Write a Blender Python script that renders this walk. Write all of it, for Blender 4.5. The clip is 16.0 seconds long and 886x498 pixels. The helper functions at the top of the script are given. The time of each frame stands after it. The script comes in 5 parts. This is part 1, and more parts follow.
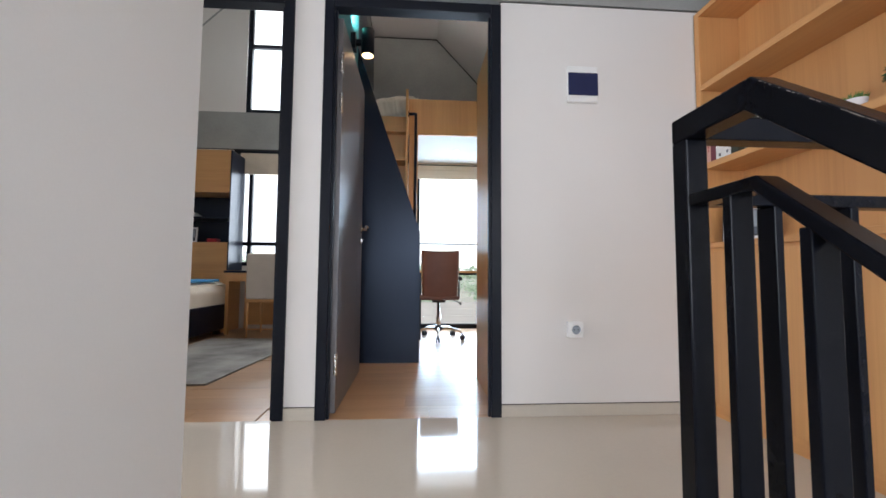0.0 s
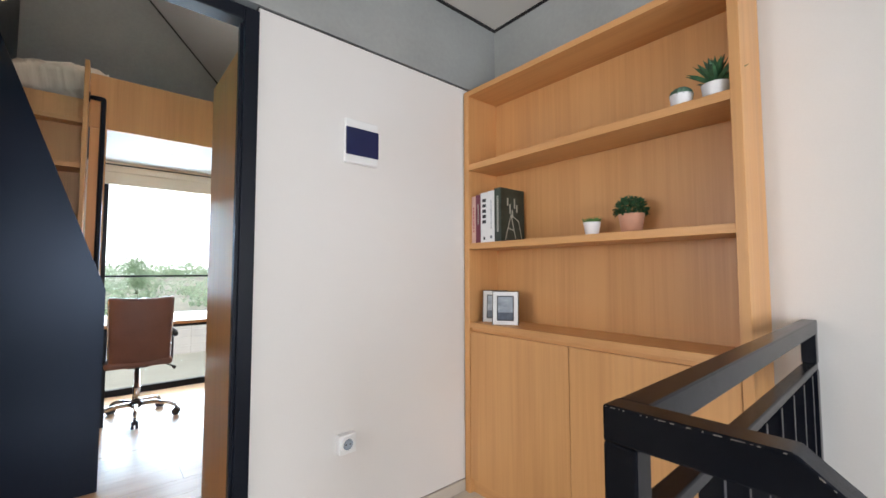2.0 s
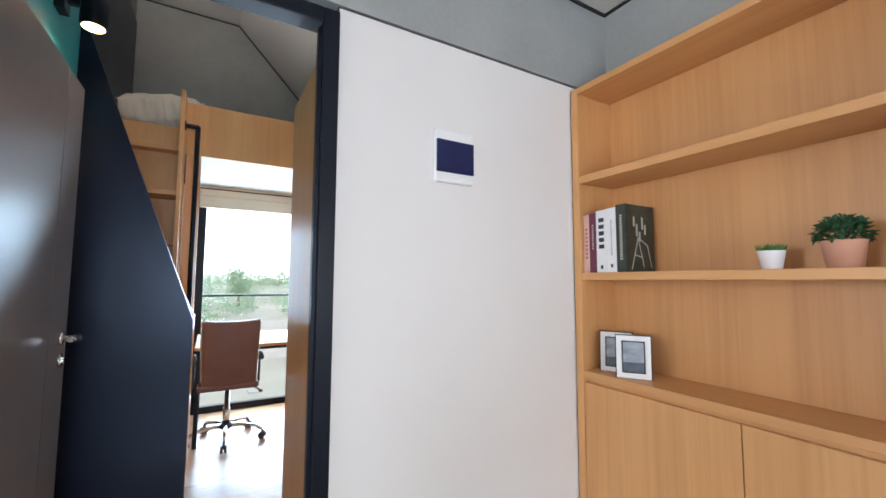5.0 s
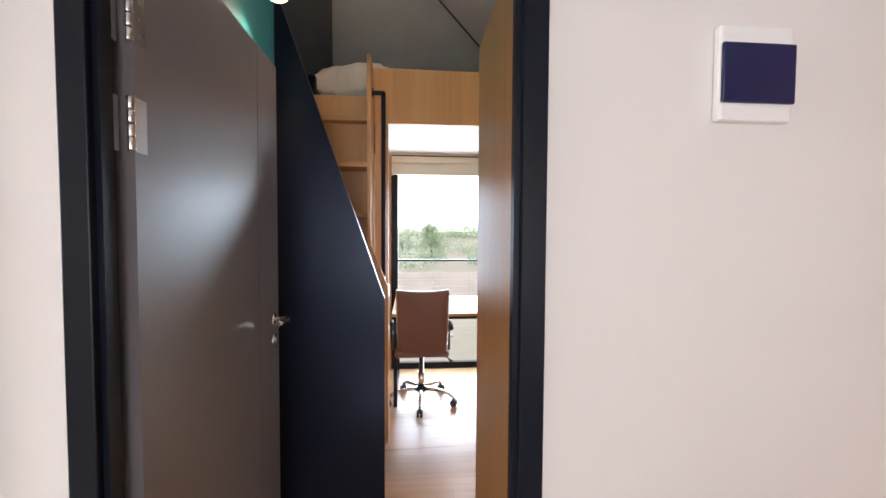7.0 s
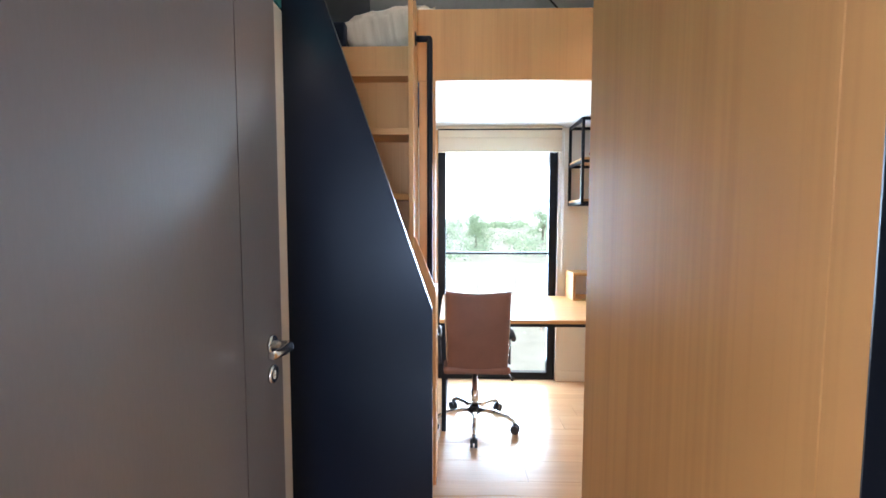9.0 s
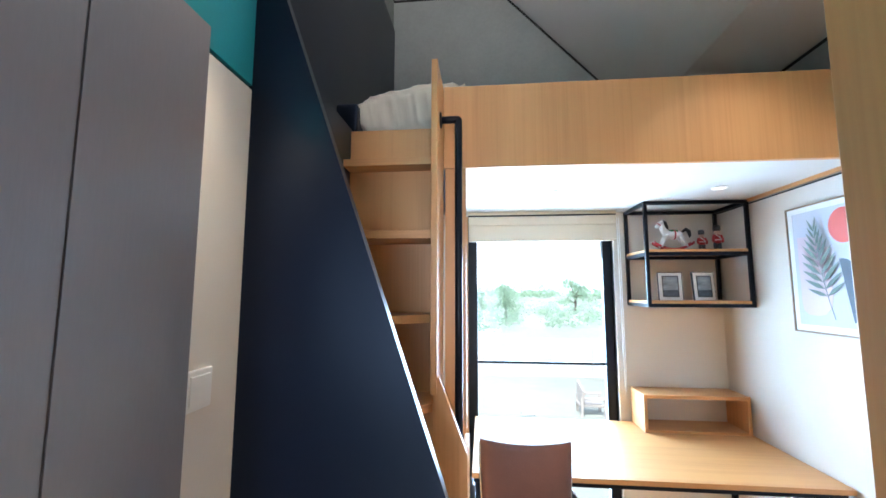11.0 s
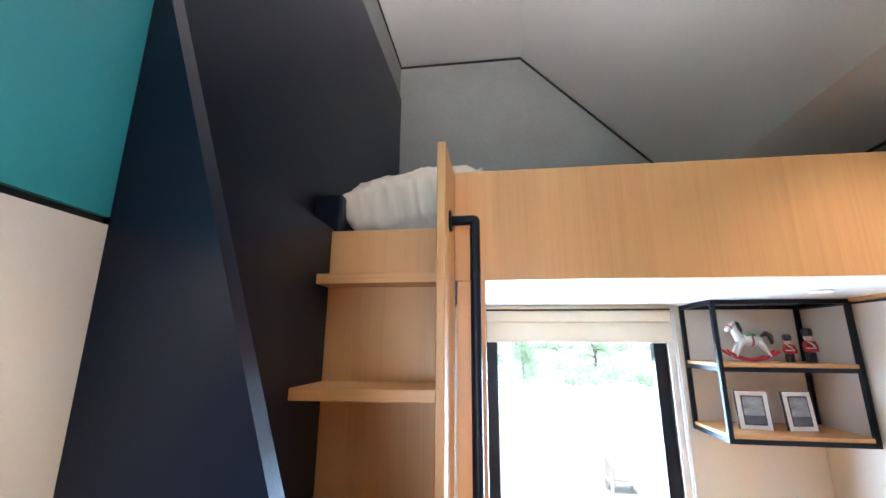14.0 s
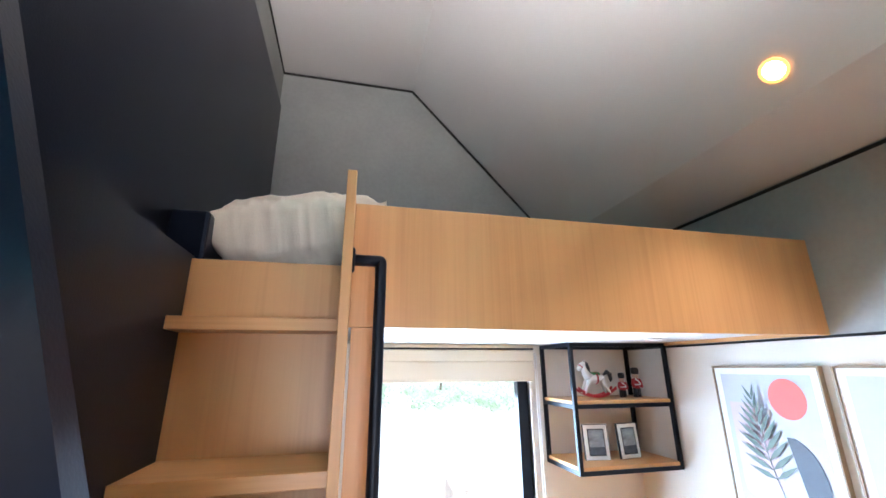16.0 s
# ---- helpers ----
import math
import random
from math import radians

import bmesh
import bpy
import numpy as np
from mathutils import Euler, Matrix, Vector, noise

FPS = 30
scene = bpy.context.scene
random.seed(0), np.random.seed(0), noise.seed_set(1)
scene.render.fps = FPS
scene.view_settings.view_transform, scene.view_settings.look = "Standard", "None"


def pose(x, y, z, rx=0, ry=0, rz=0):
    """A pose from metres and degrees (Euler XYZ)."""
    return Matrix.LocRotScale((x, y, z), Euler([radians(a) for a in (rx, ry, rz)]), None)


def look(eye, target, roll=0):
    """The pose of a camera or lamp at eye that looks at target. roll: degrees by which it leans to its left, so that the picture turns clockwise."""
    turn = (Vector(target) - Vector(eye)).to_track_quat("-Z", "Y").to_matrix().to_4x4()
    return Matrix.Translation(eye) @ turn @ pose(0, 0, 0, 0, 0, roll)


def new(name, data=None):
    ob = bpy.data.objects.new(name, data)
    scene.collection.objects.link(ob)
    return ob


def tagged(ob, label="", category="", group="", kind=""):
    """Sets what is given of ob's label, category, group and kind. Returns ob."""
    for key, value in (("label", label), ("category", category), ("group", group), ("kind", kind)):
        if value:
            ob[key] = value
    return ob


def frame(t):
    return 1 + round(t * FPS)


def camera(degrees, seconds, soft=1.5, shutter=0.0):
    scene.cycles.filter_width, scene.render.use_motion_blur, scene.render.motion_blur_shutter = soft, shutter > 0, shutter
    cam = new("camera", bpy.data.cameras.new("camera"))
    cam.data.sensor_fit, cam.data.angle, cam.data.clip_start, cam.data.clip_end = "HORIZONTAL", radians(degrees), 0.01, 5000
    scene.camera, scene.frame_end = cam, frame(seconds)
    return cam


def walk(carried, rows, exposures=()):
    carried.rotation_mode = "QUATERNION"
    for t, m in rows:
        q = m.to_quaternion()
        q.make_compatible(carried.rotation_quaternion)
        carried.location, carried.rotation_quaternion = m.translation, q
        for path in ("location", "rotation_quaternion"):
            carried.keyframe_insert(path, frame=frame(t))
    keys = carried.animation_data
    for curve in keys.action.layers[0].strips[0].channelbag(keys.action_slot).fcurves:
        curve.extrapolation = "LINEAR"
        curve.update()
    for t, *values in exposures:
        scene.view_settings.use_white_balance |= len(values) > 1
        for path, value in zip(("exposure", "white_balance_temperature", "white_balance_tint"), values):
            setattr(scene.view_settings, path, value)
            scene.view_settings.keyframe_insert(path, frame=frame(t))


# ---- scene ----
cam = camera(95.7, 16.0, soft=1.6)
PATH = [
    (0, (-0.436, -2.029, 0.711), (-0.301, -0.037, 0.836), 0.4),
    (0.3, (-0.445, -1.933, 0.755), (-0.108, 0.035, 0.866), 0.3),
    (0.5, (-0.419, -1.845, 0.802), (0.035, 0.097, 0.935), 0.6),
    (0.8, (-0.394, -1.749, 0.898), (0.245, 0.142, 1.023), 0.3),
    (1, (-0.407, -1.711, 0.929), (0.353, 0.135, 1.048), 0.3),
    (1.5, (-0.43, -1.585, 1.052), (0.609, 0.12, 1.173), 0.1),
    (2, (-0.43, -1.585, 1.149), (0.867, -0.067, 1.261), -0.1),
    (2.5, (-0.432, -1.589, 1.148), (1.023, -0.222, 1.276), -0.1),
    (3, (-0.442, -1.589, 1.144), (1.096, -0.32, 1.301), -0.2),
    (3.5, (-0.446, -1.583, 1.144), (1.132, -0.369, 1.328), -0.2),
    (4, (-0.443, -1.558, 1.161), (1.105, -0.306, 1.354), -0.1),
    (4.5, (-0.415, -1.393, 1.159), (0.928, 0.078, 1.34), -0.2),
    (5, (-0.332, -1.263, 1.261), (0.665, 0.463, 1.42), 0.2),
    (5.2, (-0.324, -1.234, 1.264), (0.541, 0.566, 1.37), 0.3),
    (7.3, (-0.275, -0.726, 1.394), (-0.176, 1.27, 1.307), 0.3),
    (7.5, (-0.276, -0.675, 1.384), (-0.218, 1.322, 1.291), 0.2),
    (7.7, (-0.29, -0.615, 1.362), (-0.253, 1.382, 1.265), 0.1),
    (8, (-0.318, -0.504, 1.338), (-0.294, 1.493, 1.227), 0.5),
    (8.2, (-0.318, -0.443, 1.329), (-0.304, 1.552, 1.194), 0.3),
    (10.3, (-0.389, 0.196, 1.541), (-0.548, 2.189, 1.523), 0.3),
    (10.5, (-0.4, 0.254, 1.57), (-0.56, 2.247, 1.625), -0.2),
    (11, (-0.359, 0.327, 1.608), (-0.552, 2.307, 1.818), 0.1),
    (11.5, (-0.346, 0.404, 1.625), (-0.551, 2.371, 1.92), -0.0),
    (12, (-0.333, 0.506, 1.665), (-0.566, 2.464, 2.005), 0.1),
    (12.5, (-0.351, 0.609, 1.739), (-0.593, 2.558, 2.115), 0.2),
    (13, (-0.337, 0.687, 1.815), (-0.584, 2.627, 2.233), 0.2),
    (13.5, (-0.363, 0.718, 1.889), (-0.618, 2.647, 2.35), 0.3),
    (14, (-0.393, 0.763, 1.953), (-0.65, 2.694, 2.409), 0.3),
    (14.5, (-0.435, 0.799, 1.996), (-0.626, 2.749, 2.399), 0.3),
    (15, (-0.491, 0.796, 2.026), (-0.445, 2.758, 2.412), 0.2),
    (15.5, (-0.51, 0.815, 2.039), (-0.232, 2.751, 2.459), -0.1),
    (16, (-0.524, 0.868, 2.038), (-0.088, 2.736, 2.605), -0.3),
]
walk(cam, [(t, look(e, g, r)) for t, e, g, r in PATH], exposures=[(0, 0.40, 6350, 18), (0.5, 0.60, 6950, 23), (1.0, 0.55, 7450, 25), (2.0, 0.61, 6500, 16), (3.5, 0.46, 6200, 16), (4.5, 0.56, 6100, 15), (5.2, 0.76, 6150, 16), (7.5, 0.64, 7000, 25), (8.2, 1.02, 6700, 22), (10.3, 1.36, 5450, 7), (11.5, 1.42, 5600, 14), (13, 1.50, 5800, 16), (14.5, 1.78, 5750, 16), (16, 1.66, 5800, 18)])

# ---------------------------------------------------------------- light
world = bpy.data.worlds.new("world")
scene.world = world
world.use_nodes = True
SUN_EL, SUN_AZ = radians(52), radians(200)
wn = world.node_tree
sky = wn.nodes.new("ShaderNodeTexSky")
sky.sky_type = "NISHITA"
sky.sun_disc = False
sky.sun_elevation, sky.sun_rotation = SUN_EL, SUN_AZ
sky.dust_density, sky.air_density = 3.0, 1.0
wn.nodes["Background"].inputs[1].default_value = 0.15
wn.links.new(sky.outputs[0], wn.nodes["Background"].inputs[0])


def lamp(name, kind, m, energy, color=(1, 1, 1), **kw):
    data = bpy.data.lights.new(name, kind)
    data.energy, data.color = energy, color
    if kind == "AREA":
        data.shape, data.size, data.size_y = "RECTANGLE", kw["w"], kw["h"]
    if kind == "SUN":
        data.angle = kw["angle"]
    if kind == "SPOT":
        data.spot_size, data.spot_blend, data.shadow_soft_size = radians(kw["cone"]), 0.8, kw["r"]
    ob = new(name, data)
    ob.matrix_world = m
    return ob


lamp("sun", "SUN", look((0, 0, 30), (-math.sin(SUN_AZ) * math.cos(SUN_EL), -math.cos(SUN_AZ) * math.cos(SUN_EL), 30 - math.sin(SUN_EL))), 2.6, (1, 0.95, 0.87), angle=0.01)
# sky light through the window openings
lamp("kids_window_light", "AREA", look((0.05, 3.36, 1.0), (0.05, 0, 1.15)), 60, (0.60, 0.81, 1.0), w=0.9, h=1.7)
lamp("bedroom_low_window_light", "AREA", look((-2.0, 3.46, 1.55), (-2.0, 0, 1.2)), 28, (0.85, 0.94, 1.0), w=1.3, h=1.4)
lamp("bedroom_high_window_light", "AREA", look((-2.0, 3.46, 3.6), (-2.0, 0, 2.0)), 34, (0.85, 0.94, 1.0), w=1.3, h=1.5)
lamp("stair_window_light", "AREA", look((-0.15, -4.46, 1.15), (0.2, 0, 1.0)), 54, (0.84, 0.93, 1.0), w=1.6, h=1.6)
# added fill from the left for the shelf unit, set in an invented opening
lamp("passage_fill_light", "AREA", look((-4.66, -0.58, 1.5), (0, -0.6, 1.2)), 48, (0.93, 0.97, 1.0), w=0.8, h=1.2)
# the lit lamps of the children's room, and an added upward fill
WARM = (1.0, 0.90, 0.78)
lamp("wall_lamp_down", "SPOT", look((-0.83, 0.90, 2.318), (-0.86, 0.55, 0)), 9.5, (1.0, 0.80, 0.55), cone=112, r=0.035)
# added fill that brightens the ceiling; the cylinder lamp glows only below
lamp("ceiling_fill_light", "SPOT", look((-0.83, 0.90, 2.53), (-0.4, 1.0, 5)), 96, WARM, cone=150, r=0.035)
lamp("slope_downlight", "SPOT", look((0.72, 1.615, 2.875), (0.66, 1.60, 0)), 12, WARM, cone=105, r=0.04)

# ---------------------------------------------------------------- materials
MATS = {}


def material(name, color, rough=0.5, metal=0.0, vary=0.12, scale=3.0, bump=0.0, bscale=60.0, stretch=(1, 1, 1), coat=0.0, rand=0.0, spec=0.5):
    """A plain surface with broad stains, fine grain and relief."""
    m = bpy.data.materials.new(name)
    m.use_nodes = True
    n, l = m.node_tree.nodes, m.node_tree.links
    p = n["Principled BSDF"]
    p.inputs["Roughness"].default_value, p.inputs["Metallic"].default_value = rough, metal
    p.inputs["Coat Weight"].default_value = coat
    p.inputs["Specular IOR Level"].default_value = spec
    tc = n.new("ShaderNodeTexCoord")
    mp = n.new("ShaderNodeMapping")
    mp.inputs["Scale"].default_value = stretch
    l.new(tc.outputs["Object"], mp.inputs[0])
    big = n.new("ShaderNodeTexNoise")
    big.inputs["Scale"].default_value, big.inputs["Detail"].default_value = scale, 5
    fine = n.new("ShaderNodeTexNoise")
    fine.inputs["Scale"].default_value, fine.inputs["Detail"].default_value = bscale, 4
    l.new(mp.outputs[0], big.inputs[0])
    l.new(mp.outputs[0], fine.inputs[0])
    add = n.new("ShaderNodeMath")
    add.operation = "MULTIPLY_ADD"
    l.new(fine.outputs[0], add.inputs[0])
    add.inputs[1].default_value = 0.35
    l.new(big.outputs[0], add.inputs[2])
    ramp = n.new("ShaderNodeMapRange")
    ramp.inputs[1].default_value, ramp.inputs[2].default_value = 0.4, 0.95
    ramp.inputs[3].default_value, ramp.inputs[4].default_value = 1 - vary, 1 + vary
    l.new(add.outputs[0], ramp.inputs[0])
    fac = ramp.outputs[0]
    if rand:
        oi = n.new("ShaderNodeObjectInfo")
        r2 = n.new("ShaderNodeMapRange")
        r2.inputs[3].default_value, r2.inputs[4].default_value = 1 - rand, 1 + rand
        l.new(oi.outputs["Random"], r2.inputs[0])
        mu = n.new("ShaderNodeMath")
        mu.operation = "MULTIPLY"
        l.new(fac, mu.inputs[0])
        l.new(r2.outputs[0], mu.inputs[1])
        fac = mu.outputs[0]
    sc = n.new("ShaderNodeVectorMath")
    sc.operation = "SCALE"
    sc.inputs[0].default_value = color
    l.new(fac, sc.inputs["Scale"])
    l.new(sc.outputs[0], p.inputs["Base Color"])
    rr = n.new("ShaderNodeMapRange")
    rr.inputs[3].default_value, rr.inputs[4].default_value = max(0.02, rough - 0.06), min(1, rough + 0.06)
    l.new(big.outputs[0], rr.inputs[0])
    l.new(rr.outputs[0], p.inputs["Roughness"])
    if bump:
        b = n.new("ShaderNodeBump")
        b.inputs["Strength"].default_value, b.inputs["Distance"].default_value = bump, 0.004
        l.new(fine.outputs[0], b.inputs["Height"])
        l.new(b.outputs[0], p.inputs["Normal"])
    MATS[name] = m
    return m


def wood(name, light, dark, axis, rough=0.42, rand=0.0, grain=1.0):
    """Veneer with straight grain along one axis: broad tone bands, fine pores and slight relief."""
    m = bpy.data.materials.new(name)
    m.use_nodes = True
    n, l = m.node_tree.nodes, m.node_tree.links
    p = n["Principled BSDF"]
    tc = n.new("ShaderNodeTexCoord")
    off = n.new("ShaderNodeVectorMath")
    l.new(tc.outputs["Object"], off.inputs[0])
    oi = n.new("ShaderNodeObjectInfo")
    l.new(oi.outputs["Random"], off.inputs[1])

    def noise_tex(across, along, detail):
        mp = n.new("ShaderNodeMapping")
        mp.inputs["Scale"].default_value = [along if i == axis else across for i in range(3)]
        l.new(off.outputs[0], mp.inputs[0])
        t = n.new("ShaderNodeTexNoise")
        t.inputs["Scale"].default_value, t.inputs["Detail"].default_value = 1.0, detail
        l.new(mp.outputs[0], t.inputs[0])
        return t

    band, pore, fleck = noise_tex(9, 0.5, 4), noise_tex(130, 2.2, 3), noise_tex(42, 1.1, 3)
    mix1 = n.new("ShaderNodeMath")
    mix1.operation = "MULTIPLY_ADD"
    l.new(pore.outputs[0], mix1.inputs[0])
    mix1.inputs[1].default_value = 0.55 * grain
    l.new(band.outputs[0], mix1.inputs[2])
    mix2 = n.new("ShaderNodeMath")
    mix2.operation = "MULTIPLY_ADD"
    l.new(fleck.outputs[0], mix2.inputs[0])
    mix2.inputs[1].default_value = 0.6 * grain
    l.new(mix1.outputs[0], mix2.inputs[2])
    ramp = n.new("ShaderNodeValToRGB")
    ramp.color_ramp.elements[0].color = (*dark, 1)
    ramp.color_ramp.elements[1].color = (*light, 1)
    sub = n.new("ShaderNodeMath")
    sub.operation = "SUBTRACT"
    sub.inputs[1].default_value = 0.2 * grain
    l.new(mix2.outputs[0], sub.inputs[0])
    ramp.color_ramp.elements[0].position = 0.55
    ramp.color_ramp.elements[1].position = 1.0
    l.new(sub.outputs[0], ramp.inputs[0])
    out = ramp.outputs[0]
    if rand:
        r2 = n.new("ShaderNodeMapRange")
        r2.inputs[3].default_value, r2.inputs[4].default_value = 1 - rand, 1 + rand
        l.new(oi.outputs["Random"], r2.inputs[0])
        sc = n.new("ShaderNodeVectorMath")
        sc.operation = "SCALE"
        l.new(out, sc.inputs[0])
        l.new(r2.outputs[0], sc.inputs["Scale"])
        out = sc.outputs[0]
    l.new(out, p.inputs["Base Color"])
    rr = n.new("ShaderNodeMapRange")
    rr.inputs[3].default_value, rr.inputs[4].default_value = rough - 0.07, rough + 0.07
    l.new(band.outputs[0], rr.inputs[0])
    l.new(rr.outputs[0], p.inputs["Roughness"])
    b = n.new("ShaderNodeBump")
    b.inputs["Strength"].default_value, b.inputs["Distance"].default_value = 0.12, 0.002
    l.new(pore.outputs[0], b.inputs["Height"])
    l.new(b.outputs[0], p.inputs["Normal"])
    return m


def glowing(name, color, strength):
    m = bpy.data.materials.new(name)
    m.use_nodes = True
    p = m.node_tree.nodes["Principled BSDF"]
    p.inputs["Base Color"].default_value = (*color, 1)
    p.inputs["Emission Color"].default_value = (*color, 1)
    p.inputs["Emission Strength"].default_value = strength
    return m


def glass(name):
    m = bpy.data.materials.new(name)
    m.use_nodes = True
    n, l = m.node_tree.nodes, m.node_tree.links
    n.remove(n["Principled BSDF"])
    t, g, mix, fr = n.new("ShaderNodeBsdfTransparent"), n.new("ShaderNodeBsdfGlossy"), n.new("ShaderNodeMixShader"), n.new("ShaderNodeFresnel")
    t.inputs[0].default_value = (0.94, 0.97, 0.96, 1)
    g.inputs["Roughness"].default_value = 0.02
    fr.inputs[0].default_value = 1.45
    low = n.new("ShaderNodeMath")
    low.operation = "MULTIPLY"
    low.inputs[1].default_value = 0.25
    l.new(fr.outputs[0], low.inputs[0])
    l.new(low.outputs[0], mix.inputs[0])
    l.new(t.outputs[0], mix.inputs[1])
    l.new(g.outputs[0], mix.inputs[2])
    l.new(mix.outputs[0], n["Material Output"].inputs[0])
    return m


WHITE = material("white_paint", (0.76, 0.735, 0.70), 0.6, vary=0.03, scale=1.2, bump=0.05, bscale=180)
CREAM = material("cream_paint", (0.73, 0.675, 0.60), 0.6, vary=0.03, scale=1.5, bump=0.05, bscale=180)
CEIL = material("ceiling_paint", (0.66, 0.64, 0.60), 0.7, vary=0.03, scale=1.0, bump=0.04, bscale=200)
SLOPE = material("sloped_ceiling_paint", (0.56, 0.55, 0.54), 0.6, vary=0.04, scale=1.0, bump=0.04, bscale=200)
CEMENT = material("grey_cement_paint", (0.33, 0.34, 0.325), 0.7, vary=0.14, scale=2.2, bump=0.12, bscale=45)
TEAL = material("teal_paint", (0.025, 0.25, 0.29), 0.5, vary=0.08, scale=2.0, bump=0.05, bscale=160)
BLACKM = material("black_metal", (0.005, 0.007, 0.013), 0.36, vary=0.2, scale=4, bump=0.05, bscale=90, spec=0.2)
RAILM = material("gloss_black_rail_paint", (0.005, 0.006, 0.010), 0.22, vary=0.2, scale=6, bump=0.08, bscale=60, spec=0.13)
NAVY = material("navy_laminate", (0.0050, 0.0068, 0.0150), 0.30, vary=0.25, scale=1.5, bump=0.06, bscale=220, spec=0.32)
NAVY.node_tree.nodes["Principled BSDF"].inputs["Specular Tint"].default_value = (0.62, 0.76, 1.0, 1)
DOORM = material("dark_door_laminate", (0.140, 0.124, 0.126), 0.34, vary=0.10, scale=1.5, bump=0.06, bscale=220, stretch=(1, 1, 0.15), spec=1.0)
GAP = material("shadow_gap_black", (0.012, 0.012, 0.012), 0.7, vary=0.05)
CHROME = material("brushed_steel", (0.72, 0.71, 0.69), 0.22, 1.0, vary=0.05)
STEEL_DARK = material("satin_nickel", (0.55, 0.53, 0.50), 0.3, 1.0, vary=0.08)
OAK_Z = wood("oak_veneer_upright", (0.63, 0.326, 0.122), (0.53, 0.259, 0.092), 2)
OAK_Y = wood("oak_veneer_deep", (0.63, 0.326, 0.122), (0.53, 0.259, 0.092), 1)
OAK_X = wood("oak_veneer_wide", (0.63, 0.326, 0.122), (0.53, 0.259, 0.092), 0)
FLOORWOOD = wood("laminate_floor", (0.52, 0.31, 0.165), (0.40, 0.215, 0.10), 0, rough=0.30, rand=0.08, grain=0.8)
TILE = material("polished_tile", (0.60, 0.54, 0.45), 0.07, vary=0.05, scale=1.6, coat=0.2)
SKIRT = material("skirting_tile", (0.56, 0.51, 0.43), 0.22, vary=0.06, scale=3)
GRANITE = material("stair_tile", (0.50, 0.46, 0.39), 0.2, vary=0.06, scale=3)
LEATHER = material("brown_leather", (0.17, 0.078, 0.060), 0.45, vary=0.15, scale=6, bump=0.25, bscale=150)
BLIND = material("cream_blind_fabric", (0.74, 0.66, 0.52), 0.8, vary=0.04, bump=0.2, bscale=400)
LINEN = material("grey_white_linen", (0.68, 0.58, 0.46), 0.85, vary=0.08, scale=5, bump=0.25, bscale=260)
PLASTIC = material("white_plastic", (0.82, 0.82, 0.80), 0.35, vary=0.02)
GLASS = glass("window_glass")


# ---------------------------------------------------------------- building blocks
def box(bm, x0, x1, y0, y1, z0, z1, bev=0.0):
    vs = [bm.verts.new(p) for p in ((x0, y0, z0), (x1, y0, z0), (x1, y1, z0), (x0, y1, z0), (x0, y0, z1), (x1, y0, z1), (x1, y1, z1), (x0, y1, z1))]
    fs = [bm.faces.new([vs[i] for i in q]) for q in ((0, 3, 2, 1), (4, 5, 6, 7), (0, 1, 5, 4), (1, 2, 6, 5), (2, 3, 7, 6), (3, 0, 4, 7))]
    if bev:
        bmesh.ops.bevel(bm, geom=list({e for f in fs for e in f.edges}), offset=bev, segments=2, affect="EDGES", profile=0.5)
    return bm


def prism(bm, outline, axis, a, b, bev=0.0):
    """An outline of two coordinates drawn out along the third axis from a to b."""
    def place(p, h):
        q = list(p)
        q.insert(axis, h)
        return bm.verts.new(q)
    lo, hi = [place(p, a) for p in outline], [place(p, b) for p in outline]
    k = len(outline)
    fs = [bm.faces.new(lo), bm.faces.new(hi)] + [bm.faces.new((lo[i], lo[(i + 1) % k], hi[(i + 1) % k], hi[i])) for i in range(k)]
    bmesh.ops.recalc_face_normals(bm, faces=fs)
    if bev:
        bmesh.ops.bevel(bm, geom=list({e for f in fs for e in f.edges}), offset=bev, segments=2, affect="EDGES", profile=0.5)
    return bm


def tube(bm, points, r, seg=12, closed=False, flat=False):
    """A round bar along a line of points."""
    pts = [Vector(p) for p in points]
    rings = []
    side = None
    for i, p in enumerate(pts):
        a, b = pts[max(i - 1, 0)], pts[min(i + 1, len(pts) - 1)]
        d = (b - a).normalized()
        if side is None:
            side = d.orthogonal().normalized()
        side = (side - d * side.dot(d)).normalized()
        up = d.cross(side)
        rad = r[i] if isinstance(r, (list, tuple)) else r
        rings.append([bm.verts.new(p + rad * (math.cos(2 * math.pi * k / seg) * side + math.sin(2 * math.pi * k / seg) * up)) for k in range(seg)])
    for u, v in zip(rings, rings[1:]):
        for k in range(seg):
            f = bm.faces.new((u[k], u[(k + 1) % seg], v[(k + 1) % seg], v[k]))
            f.smooth = True
    bm.faces.new(list(reversed(rings[0])))
    bm.faces.new(rings[-1])
    return bm


def lathe(bm, profile, centre, seg=24):
    """A profile of (radius, height) turned round an upright axis."""
    cx, cy, cz = centre
    rings = [[bm.verts.new((cx + r * math.cos(2 * math.pi * k / seg), cy + r * math.sin(2 * math.pi * k / seg), cz + h)) for k in range(seg)] for r, h in profile]
    for u, v in zip(rings, rings[1:]):
        for k in range(seg):
            f = bm.faces.new((u[k], u[(k + 1) % seg], v[(k + 1) % seg], v[k]))
            f.smooth = True
    bm.faces.new(list(reversed(rings[0])))
    bm.faces.new(rings[-1])
    return bm


def turned(bm, m):
    bmesh.ops.transform(bm, matrix=m, verts=bm.verts)
    return bm


SURVEY = [False]


def surveyed(p):
    """The children's room was drawn slightly too large: draws a point in to its true size."""
    x, y, z = p
    return Vector((0.966 * x, y if y < 0.187 else 0.187 + 0.9625 * (y - 0.187), z if z < 0.75 else 0.75 + 0.978 * (z - 0.75)))


